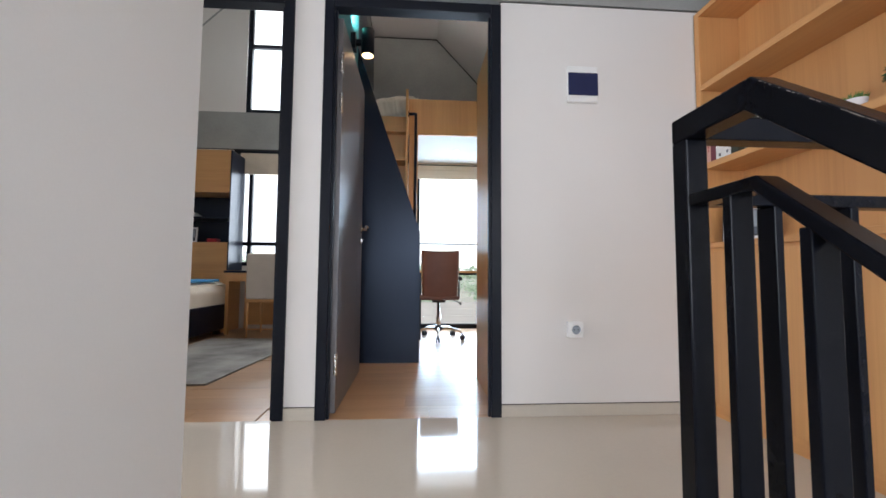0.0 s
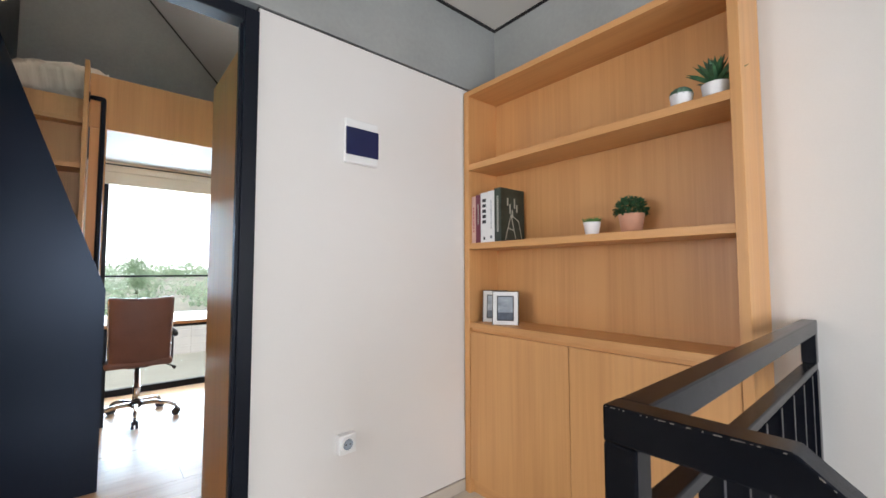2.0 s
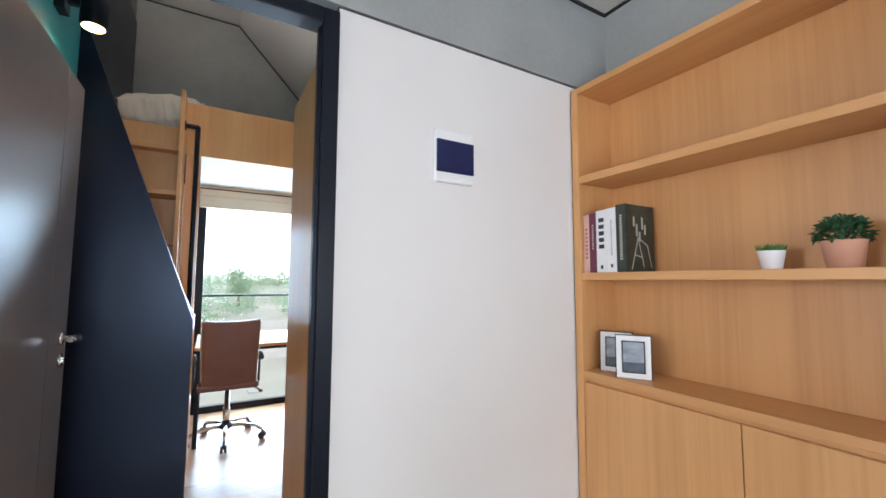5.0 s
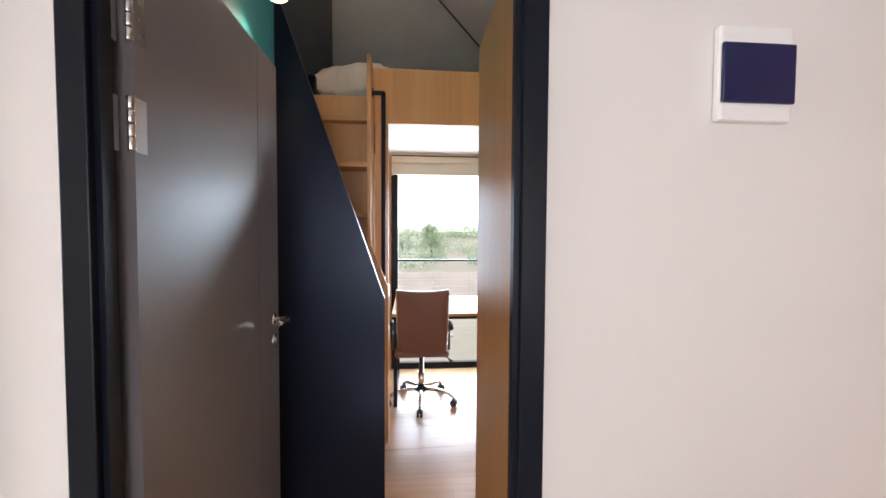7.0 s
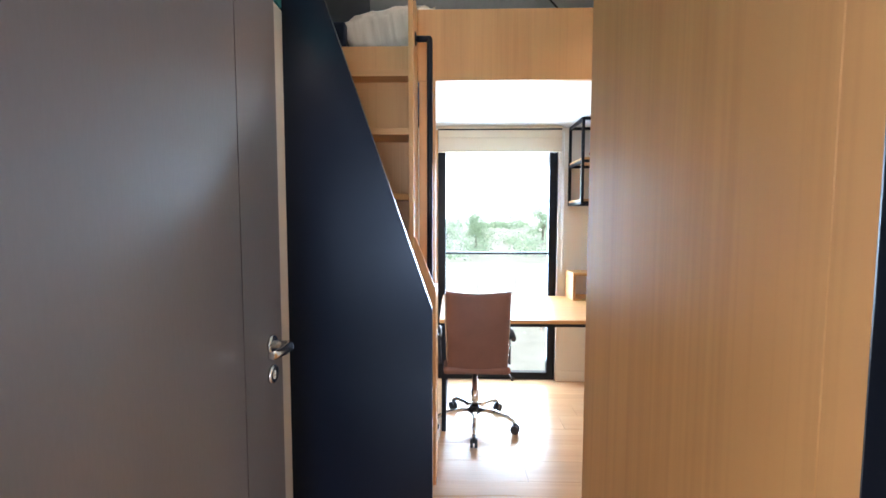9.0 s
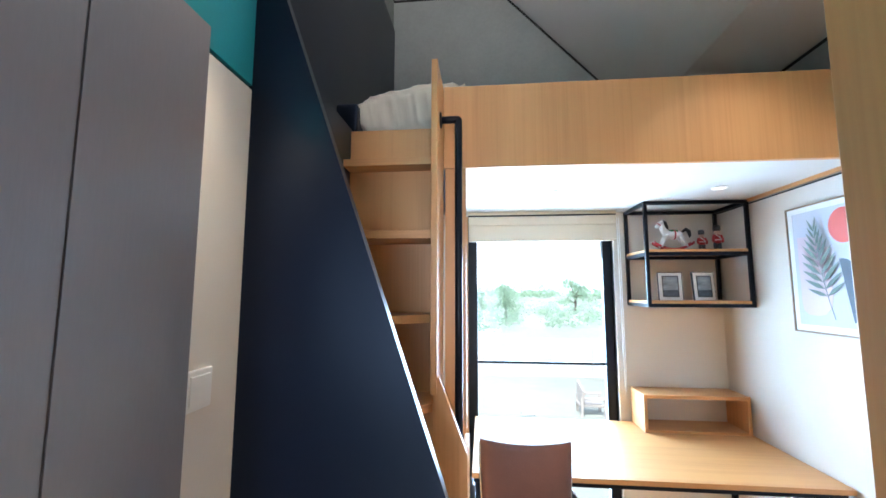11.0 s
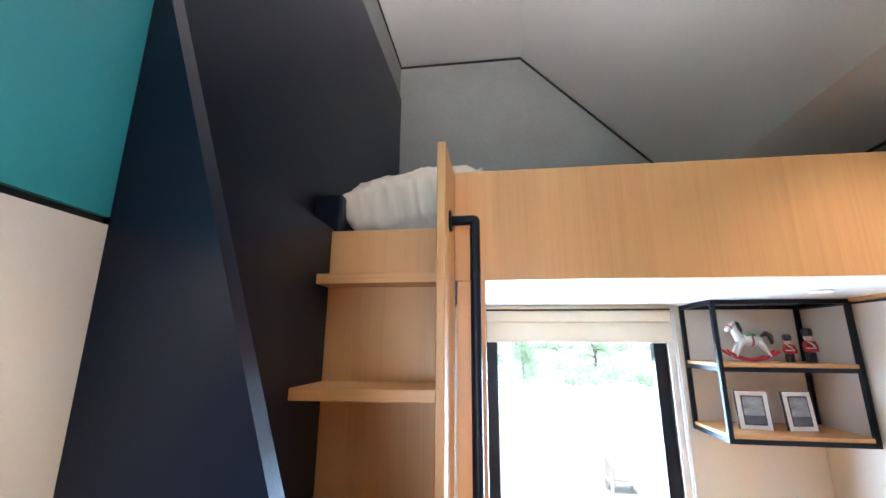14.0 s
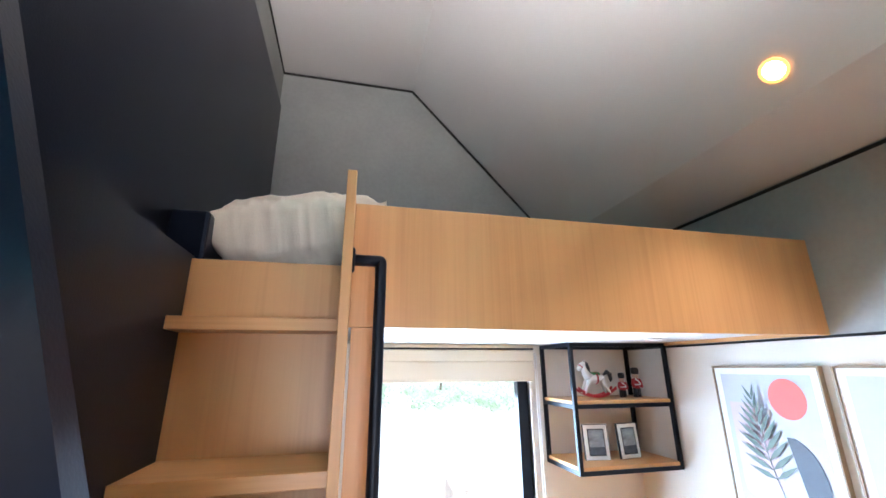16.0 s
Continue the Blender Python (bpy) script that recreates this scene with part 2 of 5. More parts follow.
def part(name, bm, mat, parent=None, label=""):
    if SURVEY[0]:
        for v in bm.verts:
            v.co = surveyed(v.co)
    me = bpy.data.meshes.new(name)
    bm.to_mesh(me)
    bm.free()
    me.materials.append(mat)
    ob = new(name, me)
    if parent is not None:
        ob.parent = parent
        ob.matrix_parent_inverse = parent.matrix_basis.inverted()
    if label:
        ob["label"] = label
    return ob


def B(*boxes, bev=0.0):
    bm = bmesh.new()
    for b in boxes:
        box(bm, *b, bev=bev)
    return bm


def thing(name, at, label, category, group="", kind=""):
    ob = new(name)
    ob.location = surveyed(at) if SURVEY[0] else at
    ob.empty_display_size = 0.1
    return tagged(ob, label, category, group, kind)


def structure(name, bm, mat, label, category):
    return tagged(part(name, bm, mat), label, category, kind="structure")


# ---------------------------------------------------------------- structure: landing
FAR, RW, LW = 3.35, 1.305, -0.966     # far wall, right wall and left wall of the children's room
EAVE = [(-1.2, 3.968), (-0.19, 3.968), (0.83, 2.895), (1.305, 2.846)]   # ceiling line across the room
X1 = 1.335                             # right wall of the landing
structure("wall_front", B((0.0, X1, 0, 0.13, 0.063, 2.16)), WHITE, "smooth off-white painted wall beside the dark door frame", "wall")
structure("wall_front_pillar", B((-1.067, -0.917, 0, 0.13, 0.063, 2.16)), WHITE, "narrow off-white wall strip between two dark door frames", "wall")
structure("wall_front_upper", B((-4.6, X1, 0, 0.13, 2.172, 4.2)), CEMENT, "grey cement-finish wall band above a black shadow line", "wall")
structure("trim_front", B((0.0, X1, 0.012, 0.12, 2.16, 2.172), (-1.067, -0.917, 0.012, 0.12, 2.16, 2.172)), GAP, "thin black recessed shadow line", "trim")
structure("wall_front_left", B((-4.6, -1.99, 0, 0.13, 0.063, 2.172)), WHITE, "off-white wall beyond the second door", "wall")
structure("baseboard", B((0.0, X1, -0.006, 0.12, 0, 0.058), (-1.067, -0.917, -0.006, 0.12, 0, 0.058), (-4.6, -1.99, -0.006, 0.12, 0, 0.058), bev=0.002), SKIRT, "beige polished tile skirting", "baseboard")
# shadow line on top of the skirting, coloured in as a black strip
structure("trim_skirting", B((0.0, X1, 0.004, 0.12, 0.058, 0.063), (-1.067, -0.917, 0.004, 0.12, 0.058, 0.063), (-4.6, -1.99, 0.004, 0.12, 0.058, 0.063)), GAP, "thin black strip drawn as the shadow line above the tile skirting", "trim")
structure("wall_right", B((X1, X1 + 0.15, -4.4, 0.0, -3.0, 2.15)), WHITE, "large plain white landing wall", "wall")
structure("wall_right_upper", B((X1, X1 + 0.15, -4.4, 0.0, 2.162, 2.75)), CEMENT, "grey cement-finish band along the top of the wall", "wall")
structure("trim_right", B((X1 + 0.012, X1 + 0.14, -4.4, -0.0, 2.15, 2.162)), GAP, "thin black recessed shadow line", "trim")
structure("wall_stair_left", B((-1.10, -0.95, -4.4, -1.07, -3.0, 2.75)), WHITE, "plain painted stair wall ending in a sharp corner", "wall")
structure("wall_landing_left", B((-4.6, -1.10, -1.25, -1.10, 0, 2.75)), WHITE, "plain white wall of the side passage", "wall")
# unseen end wall; its opening is added to let the fill light in
structure("wall_passage_end", B((-4.75, -4.6, -1.25, -0.98, -0.1, 6.0), (-4.75, -4.6, -0.18, 3.5, -0.1, 6.0), (-4.75, -4.6, -0.98, -0.18, -0.1, 0.9), (-4.75, -4.6, -0.98, -0.18, 2.1, 6.0)), WHITE, "plain white end wall with an added window opening", "wall")
bm = B((-1.10, X1 + 0.15, -4.55, -4.4, -3.0, 0.3), (-1.10, X1 + 0.15, -4.55, -4.4, 2.0, 2.75), (-1.10, -1.0, -4.55, -4.4, 0.3, 2.0), (0.7, X1 + 0.15, -4.55, -4.4, 0.3, 2.0))
structure("wall_back", bm, WHITE, "plain white wall behind the stairs with a window", "wall")
structure("ceiling_landing", B((-4.75, X1 + 0.15, -4.55, 0.0, 2.60, 2.75)), CEIL, "pale flat ceiling with black shadow grooves", "ceiling")
structure("floor", B((-4.6, X1, -1.336, 0.0, -0.2, 0), (-4.6, 0.04, -1.45, -1.336, -0.2, 0)), TILE, "polished cream tile floor of the landing", "floor")

structure("trim_landing_ceiling", B((-4.6, X1, -0.012, -0.001, 2.588, 2.60), (X1 - 0.012, X1 - 0.001, -4.4, -0.012, 2.588, 2.60)), GAP, "black shadow line round the landing ceiling", "trim")
structure("trim_ceiling_tray", B((-0.9, 0.99, -0.108, -0.096, 2.594, 2.601), (0.978, 0.99, -4.3, -0.108, 2.594, 2.601)), GAP, "thin black groove of the ceiling panel", "trim")

# ---------------------------------------------------------------- structure: children's room
SURVEY[0] = True
structure("floor_children_room", B((LW - 0.1, RW + 0.1, 0.0, FAR + 0.15, -0.2, -0.006)), FLOORWOOD, "screed under the warm brown laminate floor", "floor")
structure("wall_left", B((LW - 0.12, LW, 0.13, 1.281, -0.006, 2.143)), CREAM, "cream painted wall under a black shadow line", "wall")
structure("wall_left_upper", B((LW - 0.12, LW, 0.13, 1.281, 2.155, 4.1)), TEAL, "deep teal painted upper wall", "wall")
structure("trim_left", B((LW - 0.11, LW - 0.01, 0.13, 1.281, 2.143, 2.155)), GAP, "black shadow line between cream and teal paint", "trim")
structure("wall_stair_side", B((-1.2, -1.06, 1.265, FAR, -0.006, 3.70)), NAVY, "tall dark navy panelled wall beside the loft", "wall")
structure("wall_stair_side_upper", B((-1.2, -1.07, 1.265, FAR, 3.70, 4.1)), CEMENT, "narrow grey wall strip under the ceiling", "wall")
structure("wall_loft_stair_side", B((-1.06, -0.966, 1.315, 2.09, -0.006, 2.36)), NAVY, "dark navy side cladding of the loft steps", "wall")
structure("wall_right_room", B((RW, RW + 0.15, 0.13, FAR + 0.15, -0.006, 2.17)), CREAM, "cream painted wall above the desk", "wall")
structure("wall_right_room_upper", B((RW, RW + 0.15, 0.13, FAR + 0.15, 2.182, 2.846)), CEMENT, "grey cement-finish upper wall", "wall")
structure("trim_right_room", B((RW + 0.012, RW + 0.14, 0.13, FAR + 0.14, 2.17, 2.182)), GAP, "thin black shadow line along the wall", "trim")
WX0, WX1, WZ1 = -0.475, 0.575, 2.20
structure("wall_far", B((-1.2, WX0, FAR, FAR + 0.15, -0.006, WZ1), (WX1, RW, FAR, FAR + 0.15, -0.006, WZ1)), CREAM, "cream painted window wall", "wall")
bm = bmesh.new()
prism(bm, [(-1.2, WZ1), (RW, WZ1), (RW, 2.846), (0.83, 2.895), (-0.19, 3.968), (-1.2, 3.968)], 1, FAR, FAR + 0.15)
structure("wall_far_upper", bm, CEMENT, "grey cement-finish gable wall above the loft bed", "wall")
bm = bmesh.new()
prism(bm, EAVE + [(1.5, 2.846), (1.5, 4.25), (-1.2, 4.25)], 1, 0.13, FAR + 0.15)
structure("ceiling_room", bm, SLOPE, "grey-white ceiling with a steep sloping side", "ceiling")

structure("trim_far_ceiling", B((-1.07, -0.19, FAR - 0.006, FAR + 0.01, 3.950, 3.964)), GAP, "black shadow line where gable wall meets ceiling", "trim")
bm = bmesh.new()
prism(bm, [(-0.19, 3.964), (0.83, 2.891), (0.83, 2.871), (-0.19, 3.944)], 1, FAR - 0.006, FAR + 0.01)
structure("trim_far_slope", bm, GAP, "black shadow line along the ceiling slope", "trim")
structure("trim_eave", B((RW - 0.006, RW + 0.01, 0.13, FAR - 0.006, 2.826, 2.840)), GAP, "black shadow line under the sloping ceiling", "trim")
structure("trim_stair_side_ceiling", B((-1.075, -1.063, 1.265, FAR - 0.006, 3.950, 3.964)), GAP, "black shadow line along the flat ceiling", "trim")
structure("baseboard_room", B((WX1, RW, FAR - 0.014, FAR, 0, 0.09), (RW - 0.014, RW, 0.76, FAR - 0.014, 0, 0.09)), CREAM, "cream painted skirting", "baseboard")

SURVEY[0] = False
# ---------------------------------------------------------------- structure: neighbouring bedroom
structure("floor_bedroom", B((-4.6, LW - 0.12, 0.0, FAR + 0.15, -0.2, -0.006)), FLOORWOOD, "screed under the bedroom laminate floor", "floor")
structure("wall_bedroom_far", B((-4.6, -2.85, FAR, FAR + 0.15, 0, 2.33), (-2.85, -1.3, FAR, FAR + 0.15, 0, 0.80), (-1.3, -1.2, FAR, FAR + 0.15, 0, 2.33)), CREAM, "cream bedroom window wall", "wall")
structure("wall_bedroom_band", B((-4.6, -1.2, FAR, FAR + 0.15, 2.345, 2.84)), CEMENT, "grey cement band between lower and upper windows", "wall")
structure("trim_bedroom", B((-4.6, -1.2, FAR + 0.006, FAR + 0.14, 2.33, 2.345)), GAP, "thin black shadow line", "trim")
structure("wall_bedroom_upper", B((-4.6, -2.72, FAR, FAR + 0.15, 2.84, 5.2), (-2.72, -1.2, FAR, FAR + 0.15, 4.5, 5.2)), WHITE, "pale wall beside the high window", "wall")
structure("wall_bedroom_right", B((-1.10, -1.088, 0.13, 1.265, 0, 5.2), (-1.215, -1.2, 1.265, FAR, 0, 5.2), (-1.2, -1.10, 1.255, 1.265, 0, 5.2)), CREAM, "cream bedroom side wall", "wall")
structure("ceiling_bedroom", B((-4.75, -1.2, 0.0, FAR + 0.15, 5.2, 5.3)), CEIL, "high pale bedroom ceiling", "ceiling")
structure("wall_bedroom_front_high", B((-4.6, -1.2, 0.0, 0.13, 4.2, 5.2)), WHITE, "pale high wall over the doors", "wall")
bm = bmesh.new()
prism(bm, [(-4.15, 3.16), (-2.95, 4.36), (-2.95, 4.39), (-4.15, 3.19)], 1, FAR - 0.006, FAR)
structure("trim_bedroom_slope", bm, CEMENT, "thin slanting grey line on the high bedroom wall", "trim")
# ---------------------------------------------------------------- doors
def door_frame(x0, x1, label):
    d = thing("door_frame", ((x0 + x1) / 2, 0, 0), label, "door frame")
    part("jamb", B((x0, x0 + 0.052, -0.012, 0.062, 0, 2.14), bev=0.003), BLACKM, d)
    part("jamb", B((x1 - 0.052, x1, -0.012, 0.062, 0, 2.14), bev=0.003), BLACKM, d)
    part("head", B((x0 + 0.052, x1 - 0.052, -0.012, 0.062, 2.088, 2.14), bev=0.003), BLACKM, d)
    part("stop", B((x0 + 0.052, x0 + 0.064, 0.005, 0.03, 0, 2.076)), BLACKM, d)
    part("stop", B((x1 - 0.064, x1 - 0.052, 0.005, 0.03, 0, 2.076)), BLACKM, d)
    part("seal", B((x0 + 0.052, x0 + 0.060, 0.034, 0.044, 0, 2.076)), GAP, d)
    return d


fr = door_frame(-0.917, 0.0, "black metal door frame set in the white wall")
part("strike_plate", B((-0.0545, -0.0515, 0.034, 0.058, 0.98, 1.08), bev=0.001), CHROME, fr, "steel strike plate")
fr = door_frame(-1.99, -1.067, "black metal door frame of the neighbouring bedroom")
part("strike_plate", B((-1.1215, -1.1185, 0.032, 0.058, 0.25, 0.36), bev=0.001), CHROME, fr, "steel hinge plate")

door = thing("door", (-0.845, 0.07, 0), "open dark brown laminate door with a vertical groove", "door")
leaf = part("leaf", B((-0.875, -0.835, 0.07, 0.738, 0.008, 2.075), (-0.875, -0.835, 0.742, 0.952, 0.008, 2.075), (-0.873, -0.838, 0.738, 0.742, 0.008, 2.075)), DOORM, door)
for z in (0.195, 1.55, 1.768):
    h = part("hinge", B((-0.8655, -0.8625, 0.03, 0.066, z, z + 0.11), (-0.836, -0.8335, 0.072, 0.107, z, z + 0.11)), STEEL_DARK, door, "brushed steel butt hinge")
    bm = bmesh.new()
    for k in range(4):
        lathe(bm, [(0.0075, 0), (0.0082, 0.002), (0.0082, 0.0235), (0.0075, 0.0255)], (-0.838, 0.064, z + 0.001 + 0.0275 * k), 12)
    part("knuckle", bm, CHROME, h)
    bm = bmesh.new()
    for k in range(3):
        tube(bm, [(-0.8336, 0.092, z + 0.02 + 0.035 * k), (-0.8318, 0.092, z + 0.02 + 0.035 * k)], 0.004, 8)
    part("screw", bm, STEEL_DARK, h)
handle = thing("door_handle", (-0.83, 0.879, 1.03), "brushed steel lever handle on the dark door", "door handle")
handle.parent = door
handle.matrix_parent_inverse = door.matrix_basis.inverted()
for k in ("label", "category"):
    del handle[k]
bm = bmesh.new()
tube(bm, [(-0.835, 0.884, 1.03), (-0.829, 0.884, 1.03), (-0.826, 0.884, 1.03)], [0.026, 0.026, 0.023], 24)
part("rose", bm, CHROME, handle)
bm = bmesh.new()
tube(bm, [(-0.828, 0.884, 1.03), (-0.795, 0.884, 1.03), (-0.782, 0.879, 1.03), (-0.776, 0.864, 1.03), (-0.774, 0.829, 1.031), (-0.776, 0.789, 1.034), (-0.780, 0.764, 1.036)], [0.011, 0.011, 0.0125, 0.013, 0.0125, 0.011, 0.010], 12)
part("lever", bm, CHROME, handle)
bm = bmesh.new()
tube(bm, [(-0.835, 0.884, 0.945), (-0.829, 0.884, 0.945), (-0.826, 0.884, 0.945)], [0.026, 0.026, 0.023], 24)
box(bm, -0.8265, -0.822, 0.880, 0.888, 0.933, 0.957, bev=0.001)
part("key_plate", bm, CHROME, handle)

# ---------------------------------------------------------------- loft stair and bed
SURVEY[0] = True
screen = thing("stair_screen", (-0.69, 1.295, 0), "dark navy panel with a steeply slanting edge", "screen panel")
bm = bmesh.new()
prism(bm, [(LW, 0), (-0.421, 0), (-0.421, 1.060), (LW, 2.615)], 1, 1.282, 1.312)
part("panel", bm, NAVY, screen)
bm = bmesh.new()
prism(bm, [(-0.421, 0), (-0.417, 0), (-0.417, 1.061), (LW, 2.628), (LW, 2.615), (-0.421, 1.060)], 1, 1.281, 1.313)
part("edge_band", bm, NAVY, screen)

stair = thing("loft_stair", (-0.76, 1.9, 0), "oak ladder stair with open shelf-like treads up to the loft bed", "stair")
part("back_board", B((LW, -0.56, 2.07, 2.09, 0, 2.35), bev=0.001), OAK_Z, stair)
for i, (ya, yb) in enumerate(((1.97, 1.97), (1.855, 1.87), (1.66, 1.95), (1.45, 1.90), (1.36, 1.90), (1.32, 1.88), (1.31, 1.86))):
    z = 2.187 - 0.325 * i
    bm = bmesh.new()
    prism(bm, [(LW + 0.002, ya), (-0.561, yb), (-0.561, 2.069), (LW + 0.002, 2.069)], 2, z - 0.032, z, bev=0.002)
    part("tread", bm, OAK_X, stair)
part("side_panel", B((-0.568, -0.543, 1.86, 2.118, 1.25, 2.552), bev=0.002), OAK_Z, stair)
bm = bmesh.new()
prism(bm, [(-0.56, 0), (-0.43, 0), (-0.43, 1.04), (-0.535, 1.31), (-0.56, 1.31)], 1, 1.87, 1.90, bev=0.002)
part("low_panel", bm, OAK_Z, stair)
part("low_side", B((-0.452, -0.43, 1.90, 2.118, 0, 1.035)), OAK_Z, stair)
part("post", B((-0.535, -0.442, 2.118, 2.16, 0, 2.178), bev=0.001), OAK_Z, stair)
bm = bmesh.new()
arc = [(-0.466 - 0.004 + 0.004 * math.sin(a), 1.968, 2.338 + 0.004 * math.cos(a)) for a in [math.pi / 2 * k / 3 for k in range(4)]]
tube(bm, [(-0.543, 1.968, 2.342)] + arc + [(-0.466, 1.968, 1.5), (-0.466, 1.968, 0.99)], 0.0155, 14)
g = part("grab_rail", bm, BLACKM, stair, "black tubular grab rail")
bm = bmesh.new()
tube(bm, [(-0.543, 1.968, 2.342), (-0.539, 1.968, 2.342), (-0.536, 1.968, 2.342)], [0.034, 0.034, 0.028], 20)
part("flange", bm, BLACKM, g)

loft = thing("loft_bed", (0.4, 2.7, 2.2), "built-in oak loft bed spanning the room above the desk", "loft bed")
part("fascia", B((-0.543, RW - 0.003, 2.118, 2.145, 2.18, 2.566), bev=0.002), OAK_Z, loft)
part("underside", B((-0.53, RW - 0.003, 2.145, FAR - 0.003, 2.200, 2.215)), CEIL, loft, "white painted underside panel")
part("edge_strip", B((RW - 0.022, RW - 0.003, 2.145, FAR - 0.003, 2.182, 2.200)), OAK_Y, loft)
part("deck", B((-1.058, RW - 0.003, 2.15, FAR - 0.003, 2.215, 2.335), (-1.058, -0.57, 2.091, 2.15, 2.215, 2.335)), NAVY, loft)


def cushion(name, size, m, mat, label, category, wrinkle=0.012, n=26, puff=1.0, creases=0.0, rest=None):
    """A stuffed pillow with pinched corners and creases."""
    w, d, h = size
    bm = bmesh.new()
    grid = {}
    for s in (1, -1):
        for i in range(n + 1):
            for j in range(n + 1):
                u, v = 2 * i / n - 1, 2 * j / n - 1
                edge = i in (0, n) or j in (0, n)
                if edge and s < 0:
                    grid[s, i, j] = grid[1, i, j]
                    continue
                fall = max(0, (1 - u ** 6) * (1 - v ** 6)) ** (0.80 if s > 0 else 0.24)
                pinch = 1 - 0.08 * (1 - abs(u) ** 3) * abs(v) ** 2 - 0.08 * (1 - abs(v) ** 3) * abs(u) ** 2
                p = Vector((u * w / 2 * pinch, v * d / 2 * pinch, s * fall * h / 2 * (puff if s > 0 else 1.0)))
                k = noise.fractal(Vector((u * 2.2, v * 3.1, s * 2.0)), 1.0, 2.0, 4)
                ridge = abs(noise.noise(Vector((u * 3 + v * 1.3, v * 1.1 - u, s * 3.0))))
                fold = 1 - abs(math.sin(9 * (u * 0.5 + v) + 4 * noise.noise(Vector((u * 1.7, v * 1.7, s * 1.0)))))
                p.z += (fold ** 2 * wrinkle * 1.1 * abs(noise.noise(Vector((u * 2, v * 2, 7.0)))) * 2 + k * wrinkle + (0.5 - ridge) * wrinkle * 1.4) * fall
                grid[s, i, j] = bm.verts.new(p)
        for i in range(n):
            for j in range(n):
                q = [grid[s, i, j], grid[s, i + 1, j], grid[s, i + 1, j + 1], grid[s, i, j + 1]]
                f = bm.faces.new(q if s > 0 else q[::-1])
                f.smooth = True
    if creases:
        bm.normal_update()
        for v in bm.verts:
            q = v.co
            r1 = 1 - abs(noise.noise(Vector((q.x * 7 + q.y * 3, q.y * 9 - q.x * 4, q.z * 17))))
            r2 = 1 - abs(noise.noise(Vector((q.x * 15 - q.z * 12, q.y * 13, q.z * 26 + q.x * 9))))
            v.co = q + v.normal * creases * (r1 ** 4 - 0.4 + 0.5 * (r2 ** 5 - 0.4))
    turned(bm, m)
    if rest is not None:
        for v in bm.verts:
            v.co.z = max(v.co.z, rest)
    return tagged(part(name, bm, mat), label, category)


tagged(part("mattress", B((-1.05, RW - 0.02, 2.20, FAR - 0.02, 2.336, 2.375), bev=0.015), LINEN), "thin mattress with a pale sheet on the loft", "mattress")
cushion("pillow", (0.54, 0.68, 0.36), pose(-0.715, 2.475, 2.553, 2, -9, 0), LINEN, "rumpled off-white pillow at the head of the loft bed", "pillow", wrinkle=0.008, n=90, puff=0.52, creases=0.010, rest=2.3755)
# dark block shaped to imitate the soft shadow left of the pillow
tagged(part("bed_box", B((-1.055, -0.95, 2.10, 2.5, 2.335, 2.50), bev=0.01), NAVY), "dark block standing in for the shadow beside the pillow", "headboard")

# ---------------------------------------------------------------- wardrobe
SURVEY[0] = False
w = thing("wardrobe", (0.5, 0.45, 0), "tall oak wardrobe standing behind the entrance wall", "wardrobe")
part("end_panel", B((-0.012, 0.012, 0.135, 0.742, 0, 2.1), bev=0.002), OAK_Z, w)
part("reveal_strip", B((-0.012, -0.001, 0.064, 0.135, 0, 2.1)), OAK_Z, w)
part("body", B((0.013, RW * 0.966 - 0.004, 0.135, 0.72, 0, 2.098)), OAK_Z, w)
for k in range(3):
    part("front", B((0.016 + 0.413 * k, 0.016 + 0.413 * k + 0.409, 0.721, 0.74, 0.06, 2.09), bev=0.002), OAK_Z, w)
SURVEY[0] = True

# ---------------------------------------------------------------- window of the children's room
win = thing("window", (0.05, FAR, 0), "tall black aluminium window with a thin crossbar", "window", kind="structure")
part("frame", B((WX0, WX0 + 0.068, 3.375, 3.43, 0, WZ1), bev=0.002), BLACKM, win)
part("frame", B((WX1 - 0.068, WX1, 3.375, 3.43, 0, WZ1), bev=0.002), BLACKM, win)
part("frame", B((WX0 + 0.068, WX1 - 0.068, 3.375, 3.43, 0, 0.062), bev=0.002), BLACKM, win)
part("frame", B((WX0 + 0.068, WX1 - 0.068, 3.375, 3.43, WZ1 - 0.07, WZ1), bev=0.002), BLACKM, win)
part("crossbar", B((WX0 + 0.068, WX1 - 0.068, 3.385, 3.42, 1.108, 1.126), bev=0.002), BLACKM, win)
for z0, z1 in ((0.062, 1.108), (1.126, WZ1 - 0.07)):
    p = part("pane", B((WX0 + 0.068, WX1 - 0.068, 3.400, 3.406, z0, z1)), GLASS, win)
    p.visible_shadow = False
part("lining", B((WX0 - 0.02, WX0, 3.335, 3.375, 0, WZ1 - 0.02)), OAK_Z, win)
part("lining", B((WX1, WX1 + 0.02, 3.335, 3.375, 0, WZ1 - 0.02)), CREAM, win)
bl = thing("roller_blind", (0.05, 3.31, 2.1), "cream roller blind pulled up above the window", "blind")
part("cassette", B((WX0 + 0.002, WX1 + 0.012, 3.275, 3.333, 2.178, 2.198), bev=0.003), BLIND, bl)
part("slot", B((WX0 + 0.004, WX1 + 0.01, 3.278, 3.33, 2.168, 2.178)), GAP, bl)
part("fabric", B((WX0 + 0.006, WX1 + 0.008, 3.285, 3.300, 2.000, 2.168), bev=0.002), BLIND, bl)
part("fold", B((WX0 + 0.006, WX1 + 0.008, 3.272, 3.284, 2.10, 2.165), bev=0.005), BLIND, bl)
